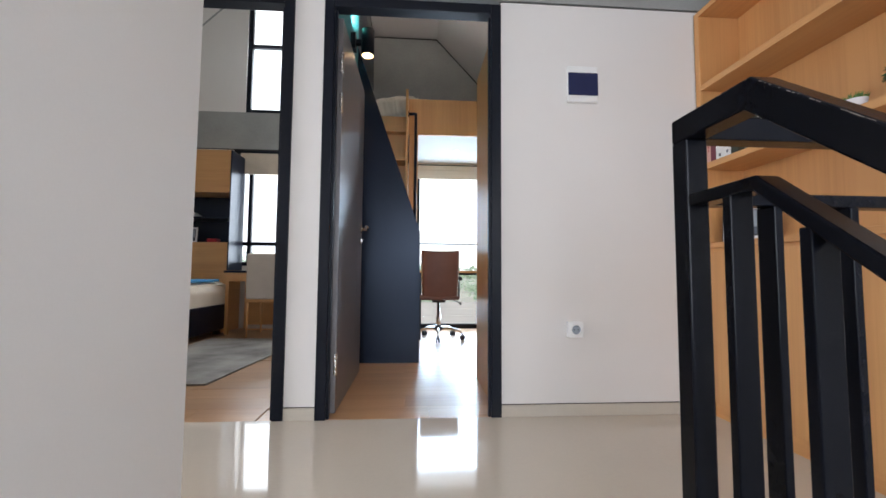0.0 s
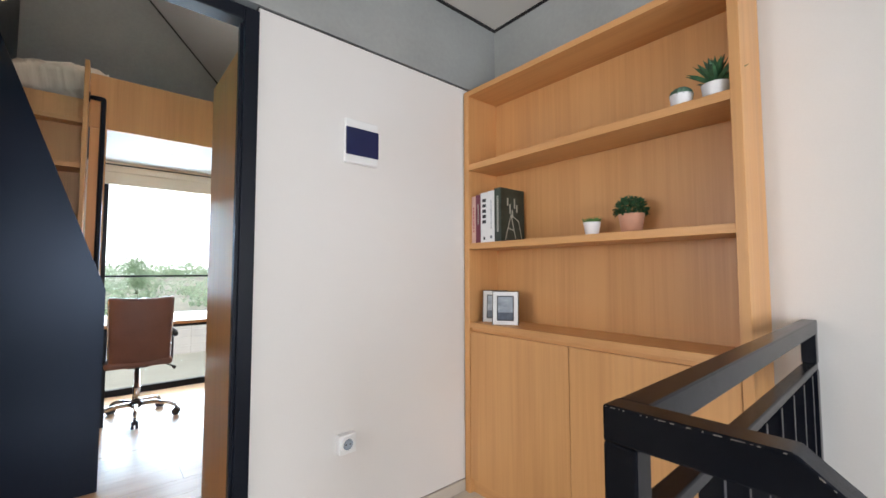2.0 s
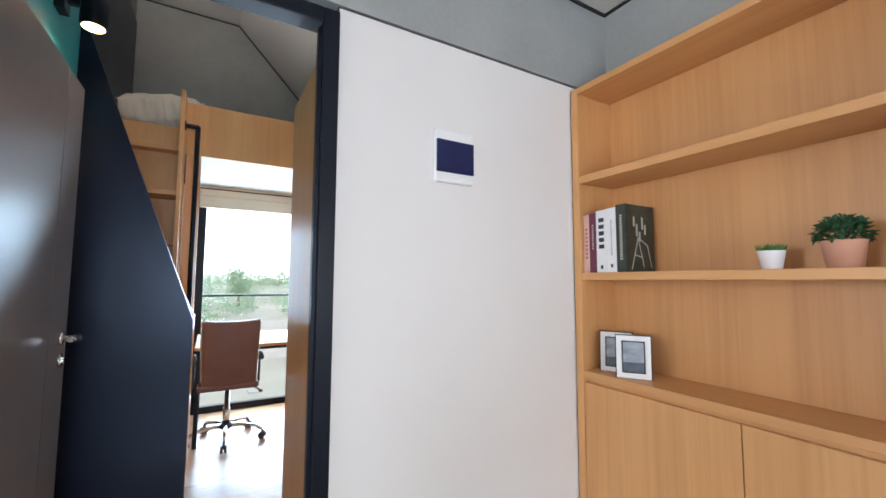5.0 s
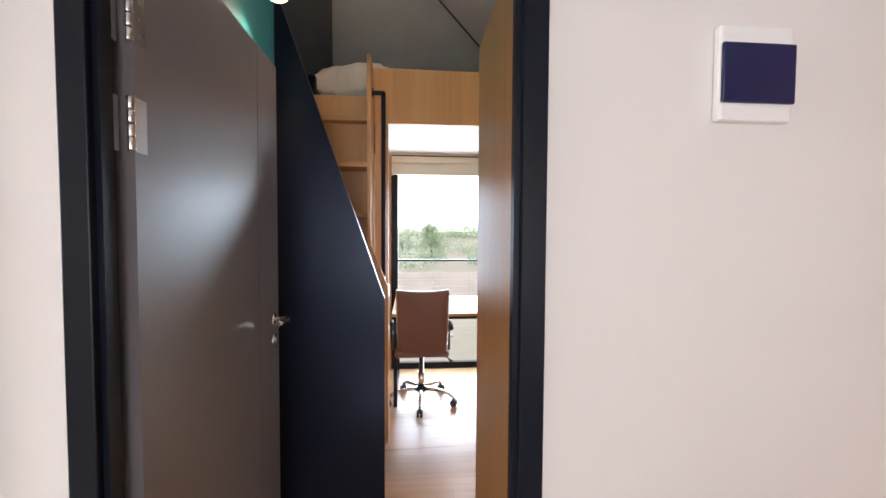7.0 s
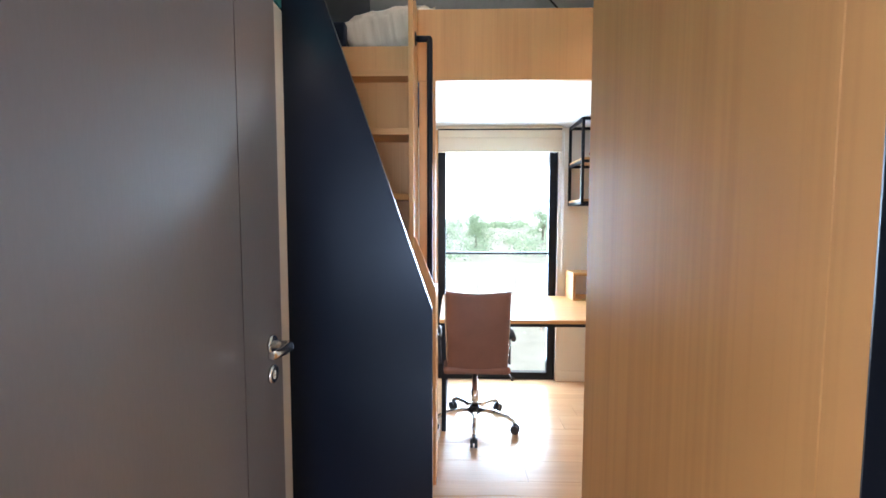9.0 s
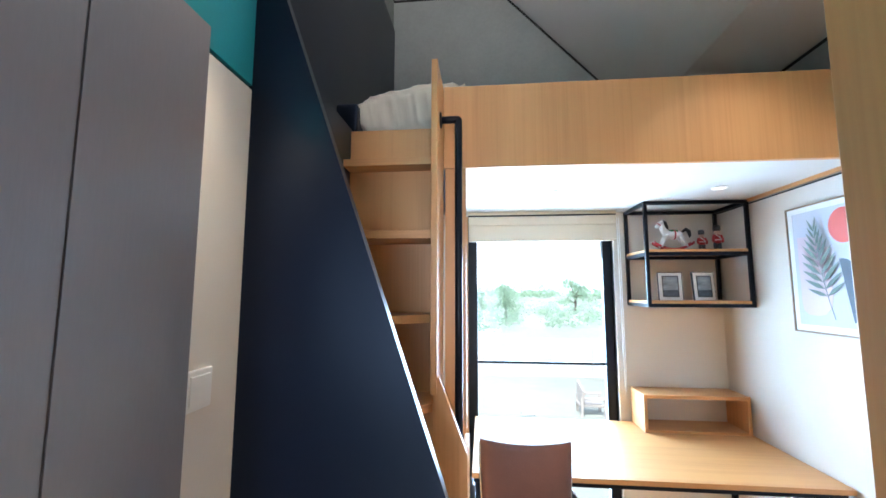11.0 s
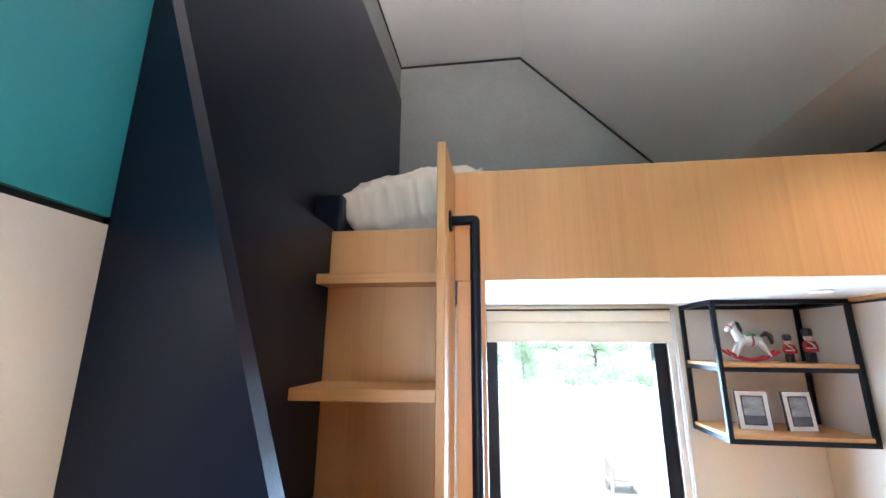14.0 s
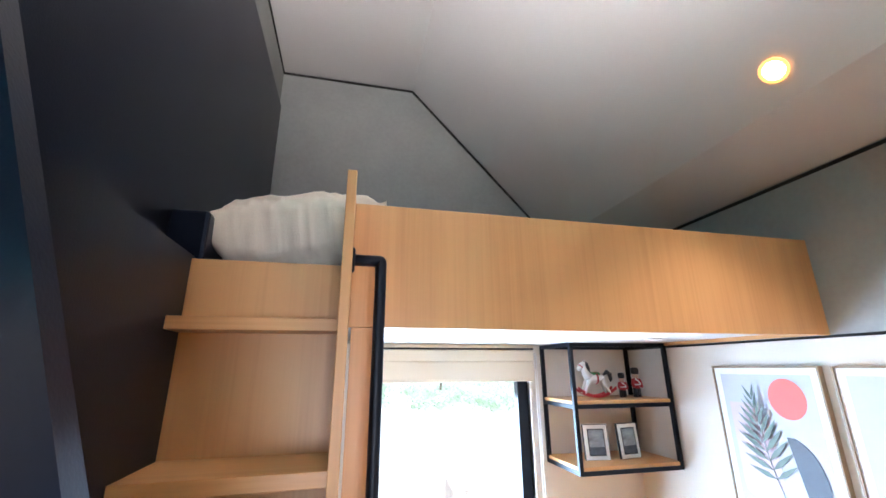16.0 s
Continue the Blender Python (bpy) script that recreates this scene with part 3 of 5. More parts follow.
part("hem_bar", B((WX0 + 0.006, WX1 + 0.008, 3.282, 3.303, 1.985, 2.000), bev=0.003), BLIND, bl)
bm = bmesh.new()
tube(bm, [(WX1 + 0.018, 3.29, 2.15), (WX1 + 0.02, 3.29, 1.5), (WX1 + 0.024, 3.29, 1.0), (WX1 + 0.03, 3.288, 0.94), (WX1 + 0.036, 3.29, 1.0), (WX1 + 0.034, 3.29, 1.5), (WX1 + 0.03, 3.29, 2.15)], 0.003, 6)
part("cord", bm, PLASTIC, bl, "white bead chain")

# ---------------------------------------------------------------- desk
desk = thing("desk", (0.43, 2.88, 0), "long oak desk on a black metal frame under the window", "desk")
part("desktop", B((-0.43, RW - 0.005, 2.42, FAR - 0.016, 0.726, 0.75), bev=0.002), OAK_X, desk)
part("front_rail", B((-0.42, RW - 0.03, 2.435, 2.46, 0.702, 0.726), bev=0.002), BLACKM, desk)
for x in (-0.415, RW - 0.06):
    part("leg", B((x, x + 0.03, 2.435, 2.465, 0, 0.702), bev=0.002), BLACKM, desk)
    part("leg", B((x, x + 0.03, 3.27, 3.30, 0, 0.726), bev=0.002), BLACKM, desk)
    part("runner", B((x, x + 0.03, 2.465, 3.27, 0, 0.03), bev=0.002), BLACKM, desk)
    part("side_rail", B((x, x + 0.03, 2.46, 3.27, 0.70, 0.726), bev=0.002), BLACKM, desk)

dbox = thing("desk_riser", (0.98, 3.22, 0.75), "low open oak box standing on the desk", "desk shelf")
part("top", B((0.648, RW - 0.016, 3.10, FAR - 0.018, 0.958, 0.98), bev=0.002), OAK_X, dbox)
part("side", B((0.648, 0.67, 3.10, FAR - 0.018, 0.75, 0.958), bev=0.002), OAK_Z, dbox)
part("side", B((RW - 0.038, RW - 0.016, 3.10, FAR - 0.018, 0.75, 0.958), bev=0.002), OAK_Z, dbox)
part("base", B((0.67, RW - 0.038, 3.105, FAR - 0.018, 0.751, 0.765)), OAK_X, dbox)

# ---------------------------------------------------------------- metal wall shelf
shelf = thing("wall_shelf", (0.98, 3.17, 1.53), "black metal frame wall shelf with two oak boards", "wall shelf")
SX0, SX1, SY0, SY1, SZ0, SZ1, SB = 0.660, 1.292, 2.98, FAR - 0.002, 1.532, 2.196, 0.022
for x in (SX0, SX1 - SB):
    for y in (SY0, SY1 - SB):
        part("post", B((x, x + SB, y, y + SB, SZ0, SZ1), bev=0.002), BLACKM, shelf)
for z in (SZ0, 1.852, SZ1 - SB):
    for y in (SY0, SY1 - SB):
        part("rail", B((SX0 + SB, SX1 - SB, y + 0.001, y + SB - 0.001, z, z + SB)), BLACKM, shelf)
    for x in (SX0, SX1 - SB):
        part("rail", B((x + 0.001, x + SB - 0.001, SY0 + SB, SY1 - SB, z, z + SB)), BLACKM, shelf)
for z in (SZ0 + SB, 1.852 + SB):
    part("board", B((SX0 + 0.004, SX1 - 0.004, SY0 + 0.004, SY1 - 0.004, z, z + 0.018), bev=0.002), OAK_X, shelf)

PHOTO = material("grey_photo_print", (0.30, 0.34, 0.38), 0.09, vary=0.45, scale=14, bscale=40, stretch=(1, 1, 2))
SLATEP = material("dark_photo_print", (0.10, 0.12, 0.15), 0.09, vary=0.3, scale=25)
MAT_WHITE = material("white_card", (0.80, 0.80, 0.79), 0.6, vary=0.03)


def photo_frame(m, w, h, label, group):
    """Stands at the origin facing -y, leaning back."""
    keep, SURVEY[0] = SURVEY[0], False
    f = thing("photo_frame", (0, 0, 0), label, "photo frame", group)
    lean = pose(0, 0, 0, -5)
    b = 0.012
    part("frame", turned(B((-w / 2, w / 2, 0, 0.012, 0, b), (-w / 2, w / 2, 0, 0.012, h - b, h), (-w / 2, -w / 2 + b, 0, 0.012, b, h - b), (w / 2 - b, w / 2, 0, 0.012, b, h - b), bev=0.002), lean), MAT_WHITE, f)
    part("rim", turned(B((-w / 2 - 0.0035, w / 2 + 0.0035, 0.002, 0.016, -0.0005, h + 0.0035), bev=0.001), lean), GAP, f)
    part("mat", turned(B((-w / 2 + b, w / 2 - b, 0.0005, 0.003, b, h - b)), lean), MAT_WHITE, f)
    part("inner_line", turned(B((-w / 2 + 0.02, w / 2 - 0.02, -0.001, 0.002, 0.02, h - 0.02)), lean), GAP, f)
    part("horizon", turned(B((-w / 2 + 0.025, w / 2 - 0.025, -0.0026, -0.002, 0.025, 0.025 + h * 0.22)), lean), SLATEP, f, "dark foreground of the print")
    part("print", turned(B((-w / 2 + 0.025, w / 2 - 0.025, -0.002, 0.001, 0.025, h - 0.025)), lean), PHOTO, f)
    part("strut", turned(B((-0.015, 0.015, 0.0, 0.004, 0, h * 0.75)), pose(0, 0.050, 0, 12)), GAP, f)
    SURVEY[0] = keep
    f.matrix_basis = m if not keep else Matrix.Translation(surveyed(m.translation) - m.translation) @ m
    return f


SHELF_Z1, SHELF_Z2 = SZ0 + SB + 0.018, 1.852 + SB + 0.018
photo_frame(pose(0.862, 3.12, SHELF_Z1 + 0.001, 0, 0, -8), 0.135, 0.175, "small white photo frame with a grey print on the wall shelf", "photo frames on the wall shelf")
photo_frame(pose(1.075, 3.12, SHELF_Z1 + 0.001, 0, 0, 8), 0.135, 0.175, "small white photo frame with a grey print on the wall shelf", "photo frames on the wall shelf")

RED = material("red_paint", (0.42, 0.02, 0.025), 0.4, vary=0.1, scale=20)
WHITEP = material("white_toy_paint", (0.78, 0.77, 0.74), 0.4, vary=0.04, scale=20)
BLACKP = material("black_toy_paint", (0.02, 0.02, 0.025), 0.4, vary=0.1, scale=20)
TAN = material("tan_toy_leather", (0.30, 0.15, 0.06), 0.5, vary=0.1, scale=20)
SKINP = material("pale_toy_paint", (0.62, 0.42, 0.32), 0.5, vary=0.05, scale=20)
GREENP = material("green_toy_paint", (0.05, 0.22, 0.06), 0.5, vary=0.1, scale=20)


def multi(name, pieces):
    """One mesh from (bmesh, material) pairs, each with its own material slot."""
    me = bpy.data.meshes.new(name)
    bm = bmesh.new()
    mats = []
    for b, mat in pieces:
        if mat not in mats:
            mats.append(mat)
        for f in b.faces:
            f.material_index = mats.index(mat)
        tmp = bpy.data.meshes.new("tmp")
        b.to_mesh(tmp)
        b.free()
        bm.from_mesh(tmp)
        bpy.data.meshes.remove(tmp)
    for v in bm.verts:
        v.co = surveyed(v.co)
    bm.to_mesh(me)
    bm.free()
    for mat in mats:
        me.materials.append(mat)
    return new(name, me)


def blob(centre, size, seg=12):
    bm = bmesh.new()
    bmesh.ops.create_uvsphere(bm, u_segments=seg, v_segments=seg // 2 + 2, radius=1)
    for f in bm.faces:
        f.smooth = True
    return turned(bm, Matrix.Translation(centre) @ Matrix.Diagonal((*size, 1)))


def rod(points, r, seg=8):
    return tube(bmesh.new(), points, r, seg)


horse = thing("rocking_horse", (0.90, 3.14, SHELF_Z2), "toy white rocking horse with a black mane on red rockers", "toy horse")
hx, hz = 0.90, SHELF_Z2 + 0.004


def on_horse(name, bm, mat, label=""):
    return part(name, turned(bm, Matrix.Translation((hx, 3.14, hz))), mat, horse, label)


for y in (-0.022, 0.022):
    pts = [(0.125 * u, y, 0.004 + 0.045 * u * u) for u in [k / 8 - 1 for k in range(17)]]
    bm = bmesh.new()
    for a, b in zip(pts, pts[1:]):
        prism(bm, [(a[0], a[2] - 0.004), (b[0], b[2] - 0.004), (b[0], b[2] + 0.012), (a[0], a[2] + 0.012)], 1, y - 0.004, y + 0.004)
    on_horse("rocker", bm, RED, "red curved rocker")
on_horse("body", blob((0.005, 0, 0.105), (0.062, 0.026, 0.030), 16), WHITEP)
on_horse("neck", rod([(-0.04, 0, 0.108), (-0.062, 0, 0.150), (-0.068, 0, 0.178)], [0.026, 0.018, 0.014], 12), WHITEP)
on_horse("head", rod([(-0.058, 0, 0.192), (-0.075, 0, 0.180), (-0.098, 0, 0.160), (-0.104, 0, 0.154)], [0.010, 0.017, 0.012, 0.008], 12), WHITEP)
on_horse("mane", rod([(-0.062, 0, 0.202), (-0.046, 0, 0.188), (-0.036, 0, 0.160), (-0.030, 0, 0.132)], [0.006, 0.012, 0.012, 0.006], 8), BLACKP)
on_horse("tail", rod([(0.062, 0, 0.125), (0.085, 0, 0.142), (0.104, 0, 0.128), (0.110, 0, 0.098), (0.106, 0, 0.085)], [0.006, 0.013, 0.014, 0.009, 0.003], 10), BLACKP)
for sx, y in ((-1, -0.02), (-1, 0.02), (1, -0.02), (1, 0.02)):
    on_horse("leg", rod([(0.04 * sx, y * 0.8, 0.10), (0.062 * sx, y, 0.06), (0.082 * sx, y, 0.024)], [0.015, 0.009, 0.008], 8), WHITEP)
on_horse("saddle", rod([(-0.014, 0, 0.131), (0.004, 0, 0.134), (0.022, 0, 0.133)], [0.007, 0.010, 0.008], 10), TAN, "small tan saddle")
on_horse("saddle_cloth", rod([(-0.018, 0, 0.122), (0.03, 0, 0.122)], [0.0185, 0.0185], 14), GREENP, "green saddle cloth")
on_horse("girth", rod([(0.004, 0, 0.105), (0.011, 0, 0.105)], [0.0318, 0.0318], 18), RED, "red girth strap")
on_horse("bridle", rod([(-0.084, 0, 0.174), (-0.088, 0, 0.170)], [0.0165, 0.0155], 12), RED, "red bridle band")
for y in (-0.007, 0.007):
    on_horse("ear", rod([(-0.062, y, 0.194), (-0.060, y * 1.3, 0.210)], [0.005, 0.001], 6), WHITEP)


def toy_soldier(x, s, label, slim=1.0):
    y, z = 3.14, SHELF_Z2 + 0.001
    P = lambda a, b, c: (x + a * s * slim, y + b * s, z + c * s)
    pcs = [(rod([P(-0.017, 0, 0), P(-0.017, 0, 0.055)], 0.013 * s), BLACKP), (rod([P(0.017, 0, 0), P(0.017, 0, 0.055)], 0.013 * s), BLACKP),
           (rod([P(0, 0, 0.05), P(0, 0, 0.08), P(0, 0, 0.11)], [0.030 * s * slim, 0.030 * s * slim, 0.023 * s * slim], 14), RED),
           (rod([P(0, 0, 0.070), P(0, 0, 0.076)], 0.0315 * s * slim, 14), WHITEP), (rod([P(-0.022, -0.018, 0.108), P(0.0, -0.031, 0.09), P(0.024, -0.020, 0.072)], 0.0035 * s, 8), WHITEP),
           (rod([P(-0.030, -0.004, 0.106), P(-0.042, -0.008, 0.075), P(-0.036, -0.016, 0.058)], 0.009 * s), RED),
           (rod([P(0.030, -0.004, 0.106), P(0.042, -0.008, 0.075), P(0.036, -0.016, 0.058)], 0.009 * s), RED),
           (blob(P(0, 0, 0.126), (0.019 * s, 0.019 * s, 0.020 * s)), SKINP),
           (rod([P(0, 0, 0.134), P(0, 0, 0.145), P(0, 0, 0.168), P(0, 0, 0.174)], [0.021 * s, 0.024 * s, 0.023 * s, 0.014 * s], 14), BLACKP)]
    return tagged(multi("toy_soldier", pcs), label, "toy figure", "toy soldiers on the wall shelf")


toy_soldier(1.082, 0.80, "small painted toy soldier in a red coat", 0.85)
toy_soldier(1.180, 0.97, "taller painted toy soldier with a black hat", 0.72)

# ---------------------------------------------------------------- pictures on the wall
PAPER = material("lilac_print", (0.52, 0.53, 0.60), 0.55, vary=0.04, scale=4)
PINK = material("pink_print", (0.62, 0.50, 0.55), 0.55, vary=0.04, scale=4)
CORAL = material("coral_print", (0.72, 0.15, 0.12), 0.55, vary=0.04, scale=8)
SLATE = material("slate_print", (0.085, 0.10, 0.13), 0.55, vary=0.10, scale=8)
FERN = material("grey_green_print", (0.13, 0.18, 0.15), 0.55, vary=0.25, scale=25)
FRAMEWOOD = material("bronze_frame", (0.30, 0.21, 0.13), 0.35, vary=0.15, scale=10)


def flat(points, y0, z0, x, t=0.0008):
    """A thin sheet on the wall; points are metres across and down from its top corner."""
    bm = bmesh.new()
    return prism(bm, [(y0 - a, z0 - b) for a, b in points], 0, x - t, x)


def disc(cx, cy, rx, ry, n=40, a0=0.0, a1=2 * math.pi):
    return [(cx + rx * math.cos(a0 + (a1 - a0) * k / n), cy + ry * math.sin(a0 + (a1 - a0) * k / n)) for k in range(n)]


def picture(y0, label, motif):
    z0, w, h, x = 2.065, 0.495, 0.64, RW
    p = thing("wall_picture", (x, y0 - w / 2, z0 - h), label, "picture", "pictures above the desk")
    part("frame", B((x - 0.026, x - 0.001, y0 - 0.008, y0, z0 - h, z0), (x - 0.026, x - 0.001, y0 - w, y0 - w + 0.008, z0 - h, z0), (x - 0.026, x - 0.001, y0 - w + 0.008, y0 - 0.008, z0 - 0.008, z0), (x - 0.026, x - 0.001, y0 - w + 0.008, y0 - 0.008, z0 - h, z0 - h + 0.008), bev=0.001), FRAMEWOOD, p)
    part("mat", flat([(0.008, 0.008), (w - 0.008, 0.008), (w - 0.008, h - 0.008), (0.008, h - 0.008)], y0, z0, x - 0.016, 0.004), MAT_WHITE, p)
    part("print", flat([(0.04, 0.035), (w - 0.04, 0.035), (w - 0.04, h - 0.04), (0.04, h - 0.04)], y0, z0, x - 0.0202), PAPER, p)
    for k, (pts, mat) in enumerate(motif):
        part("shape", flat(pts, y0, z0, x - 0.0212 - 0.0008 * k), mat, p)
    return p


def frond(x0, y0, x1, y1, n, length):
    """Stem and paired leaflets as outlines."""
    out = []
    d = Vector((x1 - x0, y1 - y0)).normalized()
    side = Vector((-d.y, d.x))
    bend = lambda t: Vector((x0, y0)).lerp(Vector((x1, y1)), t) - side * 0.02 * math.sin(math.pi * t)
    out.append([tuple(bend(k / 10) + side * 0.0015) for k in range(11)] + [tuple(bend(k / 10) - side * 0.0015) for k in range(10, -1, -1)])
    for k in range(n):
        t = 0.26 + 0.74 * k / (n - 1)
        c = bend(t)
        size = length * (0.55 + 0.45 * math.sin(math.pi * min(1, t * 1.1)))
        for s in (-1, 1):
            way = (side * s * (1.15 - 0.75 * t) + d * (0.25 + 0.8 * t)).normalized()
            nrm = Vector((-way.y, way.x))
            out.append([tuple(c), tuple(c + way * size * 0.35 + nrm * size * 0.085), tuple(c + way * size * 0.7 + nrm * size * 0.055), tuple(c + way * size), tuple(c + way * size * 0.7 - nrm * size * 0.055), tuple(c + way * size * 0.35 - nrm * size * 0.085)])
    return out


def half_moon(cx, cy, half, bulge):
    """Half an oval with its straight side leaning slightly."""
    return [(cx + 0.16 * half * math.sin(a) + 0.987 * bulge * math.cos(a), cy + 0.987 * half * math.sin(a) - 0.16 * bulge * math.cos(a)) for a in [math.pi * (k / 24 - 0.5) for k in range(25)]]


picture(2.675, "framed print of a palm frond before a coral sun", [([(0.064, 0.16), (0.20, 0.16), (0.245, 0.24), (0.255, 0.46), (0.24, 0.515), (0.205, 0.545), (0.16, 0.555), (0.10, 0.55), (0.072, 0.53), (0.064, 0.49)], PINK), (disc(0.342, 0.132, 0.079, 0.082), CORAL), (half_moon(0.33, 0.43, 0.147, 0.10), SLATE)] + [(q, FERN) for q in frond(0.257, 0.566, 0.196, 0.145, 10, 0.135)])
picture(2.135, "framed print of dark leaves in a pale pot", [([(0.17, 0.10), (0.30, 0.16), (0.36, 0.34), (0.28, 0.42), (0.20, 0.28)], SLATE), (disc(0.25, 0.36, 0.075, 0.10), FERN), (disc(0.33, 0.50, 0.11, 0.06), SLATE)] + [(q, FERN) for q in frond(0.30, 0.55, 0.36, 0.14, 7, 0.10)])

# ---------------------------------------------------------------- office chair
GREYP = material("dark_plastic", (0.03, 0.03, 0.034), 0.45, vary=0.1, scale=15)
ch = thing("office_chair", (-0.185, 2.46, 0), "brown leather office chair with a chrome star base", "office chair")
n, m2 = 14, 16
for nm, depth in (("backrest", 0.03),):
    bm = bmesh.new()
    rows = []
    for s in (0, 1):
        for j in range(m2 + 1):
            v = j / m2
            y = 2.245 + 0.05 * (1 - v) ** 2 - 0.01 * v + 0.035 * s
            z = 0.455 + 0.50 * v
            half = 0.205 - 0.015 * (1 - v) ** 2 - 0.006 * math.sin(math.pi * v)
            rows.append([bm.verts.new((-0.183 + half * u, y + 0.03 * (u * u) * (0.4 + 0.6 * v) + (0.004 * math.sin(j * 2.4) if s else 0), z + 0.012 * u * u * v)) for u in [2 * i / n - 1 for i in range(n + 1)]])
    for s in (0, 1):
        for j in range(m2):
            a, b = rows[s * (m2 + 1) + j], rows[s * (m2 + 1) + j + 1]
            for i in range(n):
                q = (a[i], a[i + 1], b[i + 1], b[i])
                bm.faces.new(q if not s else q[::-1]).smooth = True
    f0, f1 = rows[:m2 + 1], rows[m2 + 1:]
    ring0 = f0[0] + [r[-1] for r in f0[1:]] + f0[-1][-2::-1] + [r[0] for r in f0[-2:0:-1]]
    ring1 = f1[0] + [r[-1] for r in f1[1:]] + f1[-1][-2::-1] + [r[0] for r in f1[-2:0:-1]]
    for i in range(len(ring0)):
        j = (i + 1) % len(ring0)
        bm.faces.new((ring0[j], ring0[i], ring1[i], ring1[j]))
    back = part("backrest", bm, LEATHER, ch)
    for u in (-1, 1):
        bm = bmesh.new()
        tube(bm, [(-0.183 + u * (0.203 - 0.015 * (1 - v) ** 2), 2.285 + 0.05 * (1 - v) ** 2 + 0.01, 0.46 + 0.49 * v) for v in [k / 8 for k in range(9)]], 0.008, 8)
        part("side_tube", bm, CHROME, back)
part("seat", B((-0.40, 0.03, 2.29, 2.74, 0.435, 0.485), bev=0.018), LEATHER, ch)
for x in (-0.43, 0.045):
    bm = bmesh.new()
    tube(bm, [(x, 2.30, 0.66), (x, 2.40, 0.675), (x, 2.54, 0.672)], [0.018, 0.02, 0.016], 10)
    arm = part("armrest", bm, GREYP, ch, "dark armrest")
    bm = bmesh.new()
    tube(bm, [(x, 2.50, 0.665), (x, 2.48, 0.56), (x * 0.98 - 0.003, 2.45, 0.45)], 0.010, 10)
    part("arm_post", bm, GREYP, arm)
bm = bmesh.new()
tube(bm, [(-0.02, 2.42, 0.425), (0.03, 2.36, 0.41), (0.05, 2.33, 0.395)], [0.006, 0.006, 0.014], 8)
part("height_lever", bm, GREYP, ch)
part("tilt_plate", B((-0.26, -0.11, 2.45, 2.61, 0.40, 0.434), bev=0.008), GREYP, ch)
bm = bmesh.new()
lathe(bm, [(0.026, 0.13), (0.026, 0.25), (0.020, 0.252), (0.018, 0.40)], (-0.185, 2.53, 0), 18)
part("gas_lift", bm, CHROME, ch)
bm = bmesh.new()
lathe(bm, [(0.03, 0.085), (0.04, 0.095), (0.04, 0.13), (0.03, 0.14)], (-0.185, 2.53, 0), 20)
part("hub", bm, GREYP, ch)
for k in range(5):
    a = radians(-94 + 72 * k)
    c, s = math.cos(a), math.sin(a)
    bm = bmesh.new()
    tube(bm, [(-0.185 + c * r, 2.53 + s * r, z) for r, z in ((0.03, 0.115), (0.12, 0.118), (0.22, 0.105), (0.285, 0.075))], [0.020, 0.016, 0.014, 0.012], 10)
    arm = part("base_arm", bm, CHROME, ch)
    bm = bmesh.new()
    for o in (-0.014, 0.014):
        px, py = -0.185 + c * 0.287 - s * o, 2.53 + s * 0.287 + c * o
        tube(bm, [(px + s * 0.009, py - c * 0.009, 0.029), (px - s * 0.009, py + c * 0.009, 0.029)], 0.028, 16)
    tube(bm, [(-0.185 + c * 0.287, 2.53 + s * 0.287, 0.03), (-0.185 + c * 0.287, 2.53 + s * 0.287, 0.07)], 0.010, 8)
    part("castor", bm, GREYP, arm)

# ---------------------------------------------------------------- lamps and switches of the children's room
GLOW = glowing("lit_lamp_face", (1.0, 0.66, 0.28), 7)
# orange halo of the slope downlight, put in as a glow on its ring
AMBER = glowing("amber_halo_glow", (1.0, 0.42, 0.08), 0.9)
DIM = glowing("dim_lamp_face", (1.0, 0.93, 0.80), 1.2)
wl = thing("wall_lamp", (-0.84, 0.93, 2.4), "lit black cylinder wall spotlight on the teal wall", "wall lamp")
bm = bmesh.new()
lathe(bm, [(0.046, 0.0), (0.05, 0.003), (0.05, 0.197), (0.046, 0.2), (0.043, 0.2), (0.043, 0.02), (0.044, 0.0)], (-0.84, 0.93, 2.372), 28)
part("housing", bm, BLACKM, wl)
part("bracket", B((-0.93, -0.885, 0.915, 0.945, 2.45, 2.49), (LW, -0.93, 0.89, 0.97, 2.41, 2.53), bev=0.003), BLACKM, wl)
bm = bmesh.new()
lathe(bm, [(0.038, 0), (0.041, 0.002), (0.041, 0.006)], (-0.84, 0.93, 2.367), 24)
part("lens", bm, GLOW, wl)


def downlight(x, y, z, tilt, mat, r, label, ring=PLASTIC):
    d = thing("downlight", (x, y, z), label, "ceiling lamp")
    m = pose(x, y, z, 0, tilt, 0)
    bm = bmesh.new()
    lathe(bm, [(r * 0.82, 0.0), (r, -0.001), (r * 1.0, -0.005), (r * 0.84, -0.007), (r * 0.80, -0.002)], (0, 0, 0), 28)
    part("trim_ring", turned(bm, m), ring, d)
    bm = bmesh.new()
    lathe(bm, [(r * 0.70, -0.003), (r * 0.76, -0.0035), (r * 0.70, -0.0045)], (0, 0, 0), 24)
    part("lens", turned(bm, m), mat, d)
    return d


downlight(0.748, 1.706, 2.972, 46.4, GLOW, 0.042, "lit warm recessed downlight in the sloping ceiling", AMBER)
downlight(0.03, 2.68, 2.1995, 0, DIM, 0.04, "small recessed downlight under the loft bed")
downlight(0.95, 2.67, 2.1995, 0, DIM, 0.04, "small recessed downlight under the loft bed")

